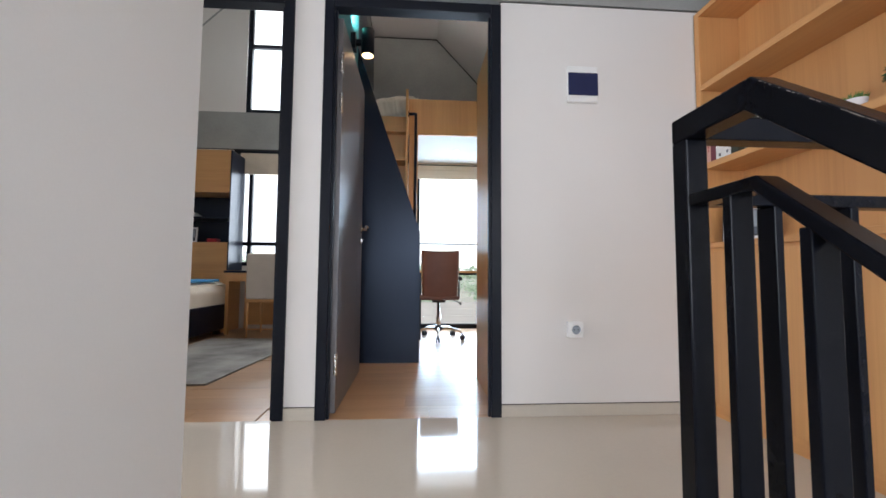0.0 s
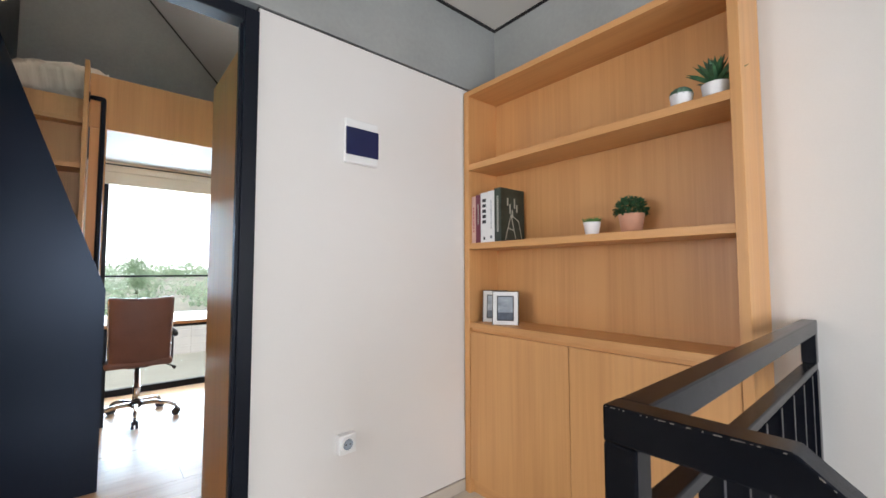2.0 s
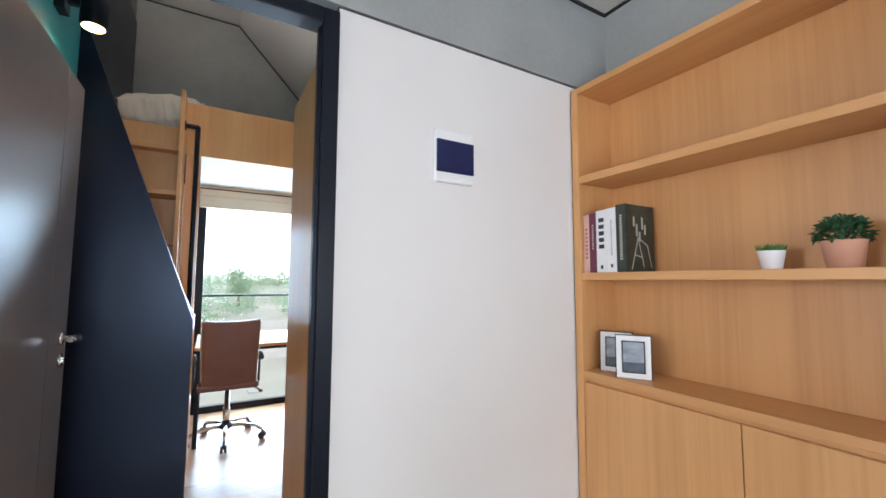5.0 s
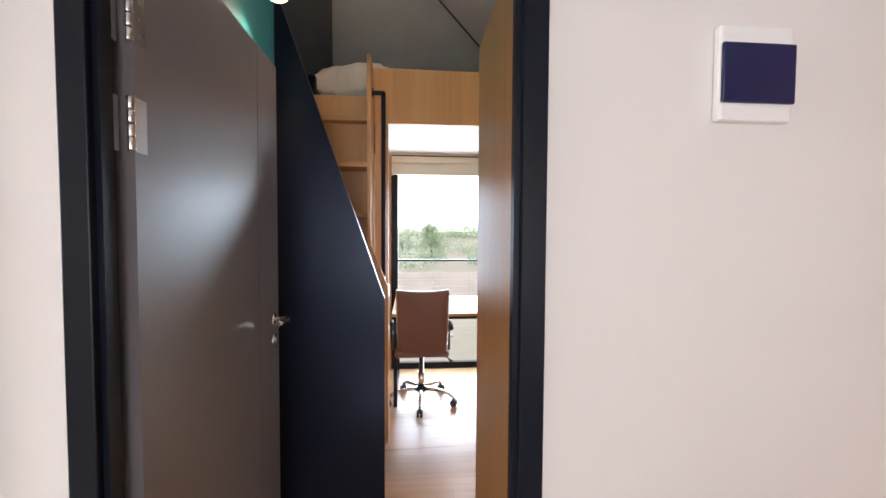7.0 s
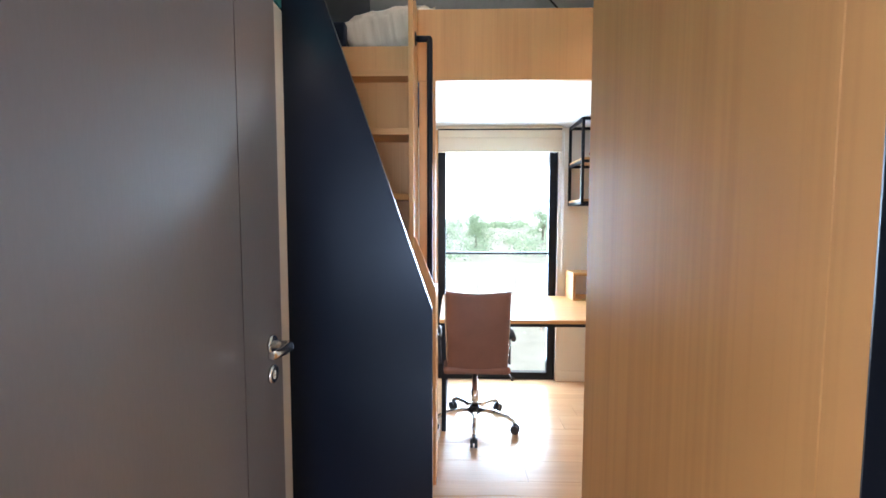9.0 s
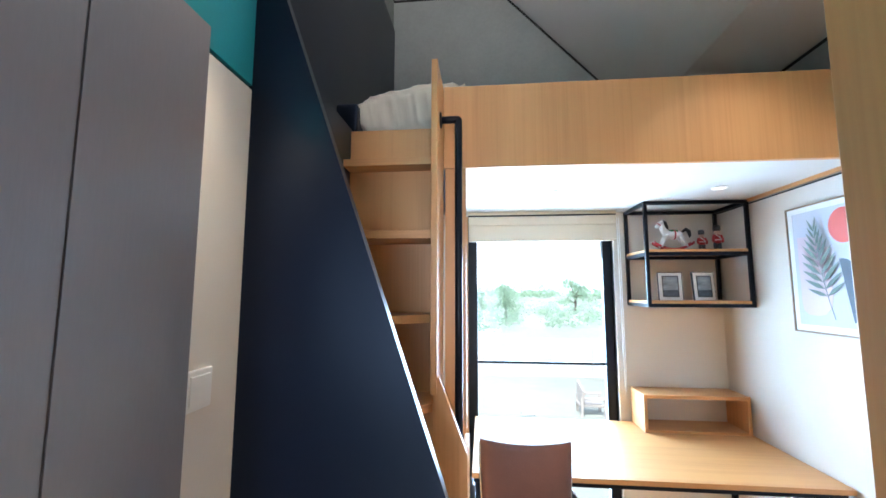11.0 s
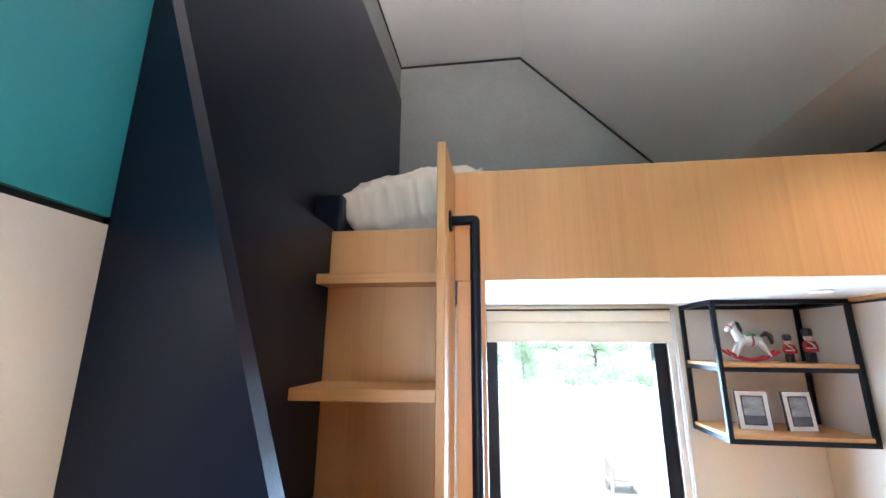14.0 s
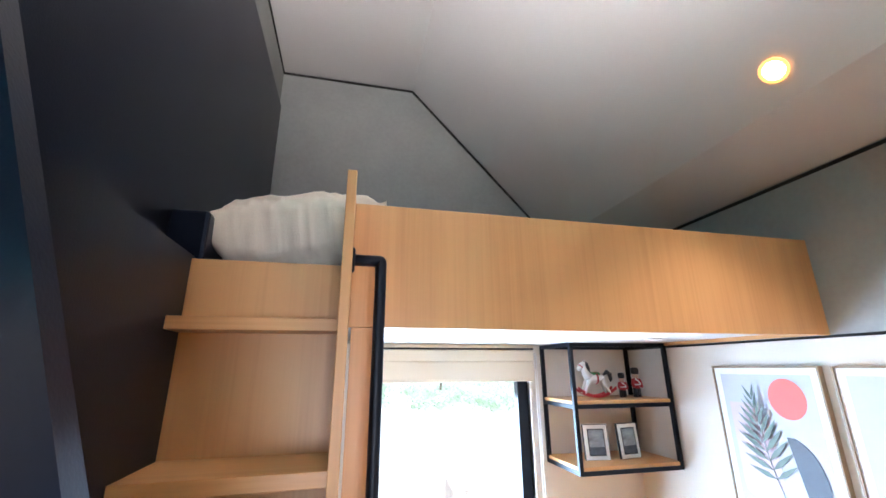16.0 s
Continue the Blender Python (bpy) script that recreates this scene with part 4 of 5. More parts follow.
for y in (1.05, 1.14):
    sw = thing("light_switch", (LW, y, 1.43), "white plastic light switch on the cream wall", "light switch", "switches beside the loft stair")
    part("plate", B((LW, LW + 0.008, y - 0.041, y + 0.041, 1.385, 1.467), bev=0.003), PLASTIC, sw)
    part("rocker", B((LW + 0.008, LW + 0.012, y - 0.03, y + 0.03, 1.396, 1.456), bev=0.002), PLASTIC, sw)

# ---------------------------------------------------------------- fittings on the landing wall
SURVEY[0] = False
NAVYP = material("navy_plastic", (0.012, 0.018, 0.075), 0.22, vary=0.06, scale=10)
db = thing("distribution_box", (0.435, 0, 1.72), "white plastic distribution box with a dark blue cover", "fuse box")
part("housing", B((0.354, 0.517, -0.022, 0, 1.622, 1.818), bev=0.006), PLASTIC, db)
part("cover", B((0.3555, 0.5155, -0.030, -0.0215, 1.657, 1.778), bev=0.003), NAVYP, db)
so = thing("wall_socket", (0.375, 0, 0.435), "white surface-mounted wall socket", "wall socket")
part("box", B((0.336, 0.416, -0.034, 0, 0.395, 0.475), bev=0.005), PLASTIC, so)
bm = bmesh.new()
ring = [(0.031, 0.0), (0.031, 0.010), (0.025, 0.010), (0.0235, 0.002), (0.0225, 0.002)]
lathe(bm, ring, (0, 0, 0), 28)
turned(bm, Matrix.Translation((0.376, -0.033, 0.435)) @ pose(0, 0, 0, 90))
part("ring", bm, PLASTIC, so)
bm = bmesh.new()
lathe(bm, [(0.0224, 0.0), (0.0224, 0.0022), (0.001, 0.0022)], (0, 0, 0), 24)
turned(bm, Matrix.Translation((0.376, -0.033, 0.435)) @ pose(0, 0, 0, 90))
part("well", bm, PHOTO, so, "grey recessed socket face")
bm = bmesh.new()
for x in (-0.0095, 0.0095):
    tube(bm, [(0.376 + x, -0.034, 0.435), (0.376 + x, -0.0365, 0.435)], 0.003, 8)
part("pin_hole", bm, GAP, so)

# ---------------------------------------------------------------- shelf unit
unit = thing("shelf_unit", (1.2, -0.63, 0), "built-in oak shelf unit with open shelves above two cupboard doors", "shelf unit")
U0, U1 = -1.262, -0.008
part("side", B((1.07, X1 - 0.003, U1 - 0.036, U1, 0, 2.135), bev=0.0015), OAK_Z, unit)
part("side", B((1.07, X1 - 0.003, U0, U0 + 0.030, 0, 2.135), bev=0.0015), OAK_Z, unit)
part("top_board", B((1.07, X1 - 0.003, U0 + 0.030, U1 - 0.036, 2.107, 2.135), bev=0.0015), OAK_Y, unit)
part("back_panel", B((1.295, X1 - 0.003, U0 + 0.030, U1 - 0.036, 0.08, 2.107)), OAK_Z, unit)
for z0, z1 in ((1.695, 1.727), (1.268, 1.299), (0.852, 0.880)):
    part("shelf", B((1.0715, 1.295, U0 + 0.030, U1 - 0.036, z0, z1), bev=0.0015), OAK_Y, unit)
part("groove_strip", B((1.092, 1.12, U0 + 0.030, U1 - 0.036, 0.826, 0.852)), OAK_Y, unit)
part("plinth", B((1.10, 1.29, U0 + 0.030, U1 - 0.036, 0, 0.075)), OAK_Y, unit)
part("cupboard_door", B((1.074, 1.094, -0.6305, U1 - 0.038, 0.078, 0.832), bev=0.0015), OAK_Z, unit)
part("cupboard_door", B((1.074, 1.094, U0 + 0.032, -0.6335, 0.078, 0.832), bev=0.0015), OAK_Z, unit)

# books
ROSE = material("rose_book_cloth", (0.60, 0.38, 0.32), 0.6, vary=0.08, scale=20)
MAROON = material("maroon_book_cloth", (0.14, 0.025, 0.045), 0.55, vary=0.1, scale=20)
WHITEB = material("white_book_cover", (0.74, 0.74, 0.73), 0.45, vary=0.04, scale=20)
GREENB = material("dark_green_photo_cover", (0.024, 0.034, 0.024), 0.4, vary=0.6, scale=16, bscale=50)
INK = material("black_ink", (0.03, 0.03, 0.035), 0.6, vary=0.05)
INKP = material("pale_ink", (0.42, 0.43, 0.37), 0.6, vary=0.05)
INKR = material("red_ink", (0.45, 0.10, 0.09), 0.6, vary=0.05)
PAGES = material("book_pages", (0.70, 0.66, 0.56), 0.8, vary=0.15, scale=2, bscale=300)
BZ = 1.299


def book(y1, y0, h, depth, mat, label, bars):
    h *= 1.07
    b = thing("book", (1.19, (y0 + y1) / 2, BZ), label, "book", "books on the shelf")
    x0 = 1.088
    part("cover", B((x0, x0 + 0.004, y0, y1, BZ, BZ + h), (x0 + 0.004, x0 + depth, y0, y0 + 0.003, BZ, BZ + h), (x0 + 0.004, x0 + depth, y1 - 0.003, y1, BZ, BZ + h)), mat, b)
    part("pages", B((x0 + 0.004, x0 + depth - 0.004, y0 + 0.003, y1 - 0.003, BZ + 0.003, BZ + h - 0.004)), PAGES, b)
    yc = (y0 + y1) / 2
    for z0, z1, wd, ink in bars:
        part("spine_mark", B((x0 - 0.0006, x0 + 0.001, yc - wd / 2, yc + wd / 2, BZ + z0, BZ + z1)), ink, b)
    return b


def strokes(z0, z1, n, wd, ink):
    step = (z1 - z0) / n
    return [(z0 + k * step, z0 + (k + 0.62) * step, wd, ink) for k in range(n)]


book(-0.048, -0.078, 0.235, 0.17, ROSE, "slim pale pink hardback book", strokes(0.06, 0.2, 8, 0.010, INKR))
book(-0.079, -0.114, 0.24, 0.175, MAROON, "dark maroon cloth-bound hardback book", strokes(0.10, 0.21, 10, 0.008, INKP))
book(-0.115, -0.166, 0.245, 0.18, WHITEB, "thick white book with black lettering marks", strokes(0.10, 0.24, 5, 0.026, INK) + [(0.015, 0.03, 0.012, INK)])
book(-0.167, -0.211, 0.248, 0.18, WHITEB, "white book with fine grey lettering marks", strokes(0.07, 0.22, 14, 0.007, PHOTO) + [(0.02, 0.034, 0.012, SLATE)])
gb = book(-0.212, -0.256, 0.256, 0.185, GREENB, "large dark green book with a pale drawing on its cover", strokes(0.05, 0.235, 18, 0.012, INKP))
for k in range(5):
    z = BZ + 0.225 - 0.03 * (k % 3)
    part("cover_mark", B((1.135 + 0.018 * k, 1.145 + 0.018 * k, -0.2568, -0.256, z - 0.04 - 0.01 * (k % 2), z)), INKP, gb)
bm = bmesh.new()
for a, b in ((((1.12, 0.01), (1.165, 0.14))), (((1.165, 0.14), (1.20, 0.02))), (((1.14, 0.07), (1.19, 0.06))), (((1.165, 0.14), (1.225, 0.11))), (((1.225, 0.11), (1.25, 0.02)))):
    d = Vector((b[0] - a[0], b[1] - a[1])).normalized()
    o = Vector((-d.y, d.x)) * 0.0025
    prism(bm, [(a[0] + o.x, BZ + a[1] + o.y), (b[0] + o.x, BZ + b[1] + o.y), (b[0] - o.x, BZ + b[1] - o.y), (a[0] - o.x, BZ + a[1] - o.y)], 1, -0.2568, -0.256)
part("cover_drawing", bm, INKP, gb)

# photo frames on the unit face the stairs
photo_frame(pose(1.165, -0.135, 0.881, 0, 0, -62), 0.125, 0.165, "white photo frame standing behind another on the shelf", "photo frames on the shelf unit")
photo_frame(pose(1.125, -0.245, 0.881, 0, 0, -56), 0.125, 0.165, "white photo frame with a thin black rim on the shelf", "photo frames on the shelf unit")

# plants
LEAF = material("bright_leaf", (0.075, 0.19, 0.035), 0.5, vary=0.5, scale=60)
DARKLEAF = material("dark_leaf", (0.03, 0.10, 0.04), 0.45, vary=0.4, scale=50)
CACTUS = material("grey_green_cactus", (0.10, 0.19, 0.13), 0.6, vary=0.3, scale=50)
CERAMIC = material("white_ceramic", (0.80, 0.80, 0.80), 0.25, vary=0.03)
TERRA = material("peach_ceramic", (0.62, 0.33, 0.22), 0.5, vary=0.06, scale=20)
SOIL = material("potting_soil", (0.05, 0.035, 0.025), 0.9, vary=0.4, scale=80)


def pot(x, y, z, r0, r1, h, mat, label):
    p = thing("potted_plant", (x, y, z), label, "plant")
    bm = bmesh.new()
    lathe(bm, [(r0 * 0.9, 0), (r0, 0.003), (r1 - 0.001, h - 0.002), (r1, h), (r1 - 0.005, h), (r1 - 0.007, h - 0.008)], (x, y, z), 28)
    part("pot", bm, mat, p)
    bm = bmesh.new()
    lathe(bm, [(r1 - 0.007, h - 0.012), (r1 - 0.0065, h - 0.009), (0.002, h - 0.006)], (x, y, z), 16)
    part("soil", bm, SOIL, p)
    return p


def blade(bm, base, way, length, width, droop=0.0, fold=0.3):
    way = Vector(way).normalized()
    side = way.cross(Vector((0.01, 0.02, 1))).normalized()
    up = side.cross(way)
    rows = []
    for k, wf in ((0, 0.7), (0.35, 1.0), (0.7, 0.75)):
        c = Vector(base) + way * length * k - Vector((0, 0, droop * k * k))
        rows.append((bm.verts.new(c - side * width * wf / 2 + up * width * fold * wf), bm.verts.new(c), bm.verts.new(c + side * width * wf / 2 + up * width * fold * wf)))
    tip = bm.verts.new(Vector(base) + way * length - Vector((0, 0, droop)))
    for a, b in zip(rows, rows[1:]):
        bm.faces.new((a[0], a[1], b[1], b[0]))
        bm.faces.new((a[1], a[2], b[2], b[1]))
    bm.faces.new((rows[-1][0], rows[-1][1], tip))
    bm.faces.new((rows[-1][1], rows[-1][2], tip))


rng = random.Random(4)
p = pot(1.165, -0.70, 1.299, 0.026, 0.037, 0.058, CERAMIC, "short grassy plant in a small white pot")
bm = bmesh.new()
for k in range(170):
    a, r = rng.uniform(0, 6.283), 0.032 * rng.random() ** 0.5
    q = (1.165 + r * math.cos(a), -0.70 + r * math.sin(a), 1.299 + 0.052)
    blade(bm, q, (math.cos(a) * r * 14, math.sin(a) * r * 14, 1), rng.uniform(0.018, 0.032), 0.004)
part("leaves", bm, LEAF, p)
p = pot(1.185, -0.86, 1.299, 0.038, 0.050, 0.078, TERRA, "bushy green plant in a peach pot")
bm = bmesh.new()
for k in range(420):
    a, e = rng.uniform(0, 6.283), math.asin(rng.uniform(-0.25, 1))
    r = rng.uniform(0.6, 1.0)
    d = Vector((math.cos(a) * math.cos(e), math.sin(a) * math.cos(e), math.sin(e)))
    c = Vector((1.185, -0.86, 1.299 + 0.090)) + Vector((d.x * 0.056, d.y * 0.060, d.z * 0.056)) * r
    blade(bm, c, d + Vector((rng.gauss(0, 0.5), rng.gauss(0, 0.5), rng.gauss(0, 0.5))), rng.uniform(0.012, 0.02), 0.011, 0.002)
part("leaves", bm, DARKLEAF, p)
bm = bmesh.new()
for k in range(9):
    a = k * 0.7
    tube(bm, [(1.185, -0.86, 1.37), (1.185 + 0.03 * math.cos(a), -0.86 + 0.03 * math.sin(a), 1.42)], 0.0015, 5)
part("stems", bm, DARKLEAF, p)
p = pot(1.115, -1.078, 1.727, 0.032, 0.038, 0.042, CERAMIC, "ribbed grey-green cactus in a low white pot")
bm = bmesh.new()
seg = 48
rings = []
for e in range(9):
    th = math.pi / 2 * e / 8
    rings.append([bm.verts.new((1.115 + (0.035 * math.cos(th)) * (1 + 0.10 * math.cos(12 * 2 * math.pi * k / seg)) * math.cos(2 * math.pi * k / seg), -1.078 + (0.035 * math.cos(th)) * (1 + 0.10 * math.cos(12 * 2 * math.pi * k / seg)) * math.sin(2 * math.pi * k / seg), 1.727 + 0.038 + 0.034 * math.sin(th))) for k in range(seg)])
for u, v in zip(rings, rings[1:]):
    for k in range(seg):
        bm.faces.new((u[k], u[(k + 1) % seg], v[(k + 1) % seg], v[k])).smooth = True
part("cactus", bm, CACTUS, p)
p = pot(1.115, -1.182, 1.727, 0.036, 0.042, 0.045, CERAMIC, "spiky green succulent in a white pot")
bm = bmesh.new()
for k in range(34):
    a, e = k * 2.4, radians(22 + 66 * k / 34)
    blade(bm, (1.115, -1.182, 1.727 + 0.038), (math.cos(a) * math.cos(e), math.sin(a) * math.cos(e), math.sin(e)), 0.105 - 0.01 * (k / 34), 0.022, 0.0, 0.35)
part("leaves", bm, DARKLEAF, p)

# ---------------------------------------------------------------- stair railing
rail = thing("stair_railing", (0.04, -1.34, 0), "black square-tube metal stair railing with upright bars", "railing")
RX, RY, RT, SL = 0.029, -1.338, 0.039, 0.81
AP = -1.512


def slope_z(y, z):
    return z + SL * (y - AP)


part("handrail", B((RX + RT, X1 - 0.004, RY - RT, RY, 0.949, 0.991), bev=0.003), RAILM, rail)
YE = -3.3
bm = bmesh.new()
prism(bm, [(RY, 0.949), (RY, 0.992), (AP, 0.992), (YE, slope_z(YE, 0.992)), (YE, slope_z(YE, 0.933)), (AP + 0.014, 0.949)], 0, RX, RX + RT, bev=0.003)
part("handrail", bm, RAILM, rail)
part("lower_rail", B((RX + RT, X1 - 0.004, RY - RT + 0.003, RY - 0.003, 0.834, 0.856), bev=0.003), RAILM, rail)
bm = bmesh.new()
prism(bm, [(RY - RT, 0.830), (RY - RT, 0.851), (AP, 0.851), (YE, slope_z(YE, 0.851)), (YE, slope_z(YE, 0.823)), (AP + 0.006, 0.830)], 0, RX + 0.001, RX + RT - 0.001, bev=0.003)
part("lower_rail", bm, RAILM, rail)
part("post", B((RX, RX + RT, RY - RT, RY, -0.2, 0.949), bev=0.003), RAILM, rail)
part("post", B((X1 - 0.004 - RT, X1 - 0.004, RY - RT + 0.001, RY - 0.001, 0.856, 0.949), bev=0.002), RAILM, rail)
part("post", B((X1 - 0.004 - RT, X1 - 0.004, RY - RT + 0.001, RY - 0.001, 0.0, 0.834), bev=0.002), RAILM, rail)
part("bottom_rail", B((RX + RT, X1 - 0.004 - RT, RY - RT + 0.005, RY - 0.005, 0.06, 0.09)), RAILM, rail)
for k in range(8):
    x = 0.187 + 0.144 * k
    part("bar", B((x, x + 0.016, RY - RT + 0.001, RY - 0.001, 0.09, 0.834), bev=0.002), RAILM, rail)
for k in range(15):
    y = -1.452 - 0.12 * k
    part("bar", B((RX + 0.001, RX + RT - 0.001, y - 0.016, y, min(0.0, -0.19 - 0.19 * math.floor((-1.45 - y) / 0.235)) - 0.19, min(0.832, slope_z(y - 0.016, 0.832))), bev=0.002), RAILM, rail)

CHIP = material("chipped_paint", (0.26, 0.23, 0.20), 0.6, vary=0.2, scale=60)
rng = random.Random(21)
bm = bmesh.new()
y = RY - 0.004
while y > AP - 0.26:
    ln = rng.choice((0.0015, 0.002, 0.003, 0.005, 0.009)) * rng.uniform(0.7, 1.3)
    e = 0.9905 if y > AP else slope_z(y, 0.9905)
    e2 = 0.9905 if y - ln > AP else slope_z(y - ln, 0.9905)
    t = rng.uniform(0.0006, 0.0013)
    prism(bm, [(y, e - t), (y, e), (y - ln, e2), (y - ln, e2 - t * rng.uniform(0.3, 1))], 0, RX - 0.0003, RX + 0.0012)
    y -= ln + rng.choice((0.0012, 0.003, 0.008, 0.016)) * rng.uniform(0.6, 1.4)
part("paint_wear", bm, CHIP, rail, "worn pale flecks along the rail edge")["kind"] = "stuff"

# ---------------------------------------------------------------- stairs down
bm = bmesh.new()
for i in range(8):
    box(bm, -0.95, 0.09, -1.45 - 0.235 * (i + 1), -1.45 - 0.235 * i, -0.19 * (i + 1) - 0.2, -0.19 * (i + 1))
structure("stairs", bm, GRANITE, "beige tiled stairs coming up to the landing", "stairs")
structure("floor_half_landing", B((-0.95, X1, -4.4, -1.45 - 0.235 * 8, -1.9, -1.71)), GRANITE, "beige tiled half landing", "floor")
structure("floor_below", B((0.04, X1, -3.33, 0.0, -3.2, -3.0)), GRANITE, "beige tiled floor of the storey below", "floor")
structure("wall_below", B((0.04, X1, -0.15, 0.0, -3.0, -0.2), (-0.05, 0.04, -3.33, 0.0, -3.0, -1.9)), WHITE, "white wall under the landing", "wall")

# ---------------------------------------------------------------- neighbouring bedroom
def window_grid(name, x0, x1, z0, z1, mull, cross, label):
    wn2 = thing(name, ((x0 + x1) / 2, FAR, z0), label, "window", kind="structure")
    y0, y1 = 3.37, 3.42
    part("frame", B((x0, x0 + 0.06, y0, y1, z0, z1), (x1 - 0.06, x1, y0, y1, z0, z1), (x0 + 0.06, x1 - 0.06, y0, y1, z0, z0 + 0.05), (x0 + 0.06, x1 - 0.06, y0, y1, z1 - 0.05, z1)), BLACKM, wn2)
    for x in mull:
        part("mullion", B((x - 0.025, x + 0.025, y0, y1, z0 + 0.05, z1 - 0.05)), BLACKM, wn2)
    for z in cross:
        part("crossbar", B((x0 + 0.06, x1 - 0.06, y0 + 0.005, y1 - 0.005, z - 0.025, z + 0.025)), BLACKM, wn2)
    edges = [x0 + 0.06] + list(mull) + [x1 - 0.06]
    for a, b in zip(edges, edges[1:]):
        p = part("pane", B((a, b, 3.394, 3.399, z0 + 0.05, z1 - 0.05)), GLASS, wn2)
        p.visible_shadow = False


window_grid("window_bedroom_low", -2.85, -1.3, 0.80, 2.33, (-2.62, -1.9), (1.09,), "black-framed bedroom window with a low crossbar")
window_grid("window_bedroom_high", -2.72, -1.3, 2.84, 4.5, (-2.0,), (3.77,), "high black-framed bedroom window")
bb = thing("roller_blind", (-2.1, 3.32, 2.2), "pale roller blind over the bedroom window", "blind")
part("fabric", B((-2.74, -1.32, 3.315, 3.33, 2.02, 2.28), bev=0.002), LINEN, bb)
part("hem_bar", B((-2.74, -1.32, 3.310, 3.334, 2.0, 2.02), bev=0.003), LINEN, bb)

# invented window, out of view, round the passage fill light
pw = thing("window_passage_added", (-4.68, -0.58, 0.9), "unseen black-framed window added at the passage end", "window", kind="structure")
part("frame", B((-4.70, -4.65, -0.98, -0.93, 0.9, 2.1), (-4.70, -4.65, -0.23, -0.18, 0.9, 2.1), (-4.70, -4.65, -0.93, -0.23, 0.9, 0.95), (-4.70, -4.65, -0.93, -0.23, 2.05, 2.1)), BLACKM, pw)
pn = part("pane", B((-4.678, -4.673, -0.93, -0.23, 0.95, 2.05)), GLASS, pw)
pn.visible_shadow = False
sw2 = thing("window_stairs", (-0.15, -4.47, 0.3), "black-framed window over the half landing", "window", kind="structure")
part("frame", B((-1.0, -0.95, -4.50, -4.45, 0.3, 2.0), (0.65, 0.7, -4.50, -4.45, 0.3, 2.0), (-0.95, 0.65, -4.50, -4.45, 0.3, 0.35), (-0.95, 0.65, -4.50, -4.45, 1.95, 2.0)), BLACKM, sw2)
pn = part("pane", B((-0.95, 0.65, -4.478, -4.473, 0.35, 1.95)), GLASS, sw2)
pn.visible_shadow = False

hu = thing("headboard_unit", (-3.15, 3.1, 0), "oak headboard cabinet with a dark open shelf", "cabinet")
part("lower_panel", B((-4.598, -2.70, 2.95, 3.348, 0.0, 1.075), bev=0.002), OAK_X, hu)
part("upper_cabinet", B((-4.598, -2.702, 2.95, 3.348, 1.68, 2.205), bev=0.002), OAK_X, hu)
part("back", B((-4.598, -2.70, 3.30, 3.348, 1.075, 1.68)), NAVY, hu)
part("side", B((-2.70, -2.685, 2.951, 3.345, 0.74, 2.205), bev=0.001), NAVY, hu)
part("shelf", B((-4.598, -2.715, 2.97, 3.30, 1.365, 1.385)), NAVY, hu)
photo_frame(pose(-3.20, 3.08, 1.076, 0, 0, 0), 0.15, 0.19, "grey photo frame in the dark bedroom shelf", "photo frames in the bedroom")
photo_frame(pose(-3.40, 3.08, 1.076, 0, 0, 0), 0.15, 0.19, "grey photo frame in the dark bedroom shelf", "photo frames in the bedroom")
tagged(part("book_stack", B((-3.42, -3.14, 3.02, 3.2, 1.386, 1.425), (-3.4, -3.17, 3.03, 3.19, 1.426, 1.45), bev=0.003), WHITEB), "two pale books lying flat on the dark shelf", "books")
tagged(part("red_box", B((-2.98, -2.86, 3.02, 3.12, 1.076, 1.125), bev=0.012), RED), "small red box on the dark shelf", "box")

for x in (-3.60, -3.72, -3.85):
    cup = thing("small_pot", (x, 3.12, 1.386), "small white pot on the dark bedroom shelf", "pot", "pots in the bedroom")
    bm = bmesh.new()
    lathe(bm, [(0.03, 0), (0.042, 0.004), (0.045, 0.05), (0.038, 0.075), (0.034, 0.075), (0.036, 0.06)], (x, 3.12, 1.386), 20)
    part("body", bm, MAT_WHITE, cup)
    bm = bmesh.new()
    lathe(bm, [(0.032, 0.06), (0.034, 0.068), (0.01, 0.085)], (x, 3.12, 1.386), 14)
    part("filling", bm, GREYP, cup)

bed = thing("bed", (-3.1, 2.0, 0), "low dark upholstered bed with white bedding", "bed")
part("base", B((-4.25, -2.65, 0.9, 2.948, 0.06, 0.345), bev=0.012), NAVY, bed)
part("foot", B((-2.76, -2.70, 1.0, 1.06, 0, 0.06)), GAP, bed)
part("foot", B((-2.76, -2.70, 2.8, 2.86, 0, 0.06)), GAP, bed)
bm = bmesh.new()
nx, ny = 20, 40
gv = {}
for i in range(nx + 1):
    for j in range(ny + 1):
        u, v = i / nx, j / ny
        x, y = -4.2 + u * 1.535, 0.93 + v * 2.0
        z = 0.60 - 0.05 * max(0, (u - 0.93) / 0.07) ** 2 + 0.008 * noise.fractal(Vector((x * 4, y * 4, 0)), 1.0, 2.0, 3)
        gv[i, j] = bm.verts.new((x, y, z))
for i in range(nx):
    for j in range(ny):
        bm.faces.new((gv[i, j], gv[i + 1, j], gv[i + 1, j + 1], gv[i, j + 1])).smooth = True
side = [bm.verts.new((gv[nx, j].co.x + 0.012 + 0.01 * noise.noise(Vector((0, j * 0.9, 3))), gv[nx, j].co.y, 0.47)) for j in range(ny + 1)]
low = [bm.verts.new((gv[nx, j].co.x + 0.004 + 0.006 * noise.noise(Vector((2, j * 0.9, 3))), gv[nx, j].co.y, 0.348)) for j in range(ny + 1)]
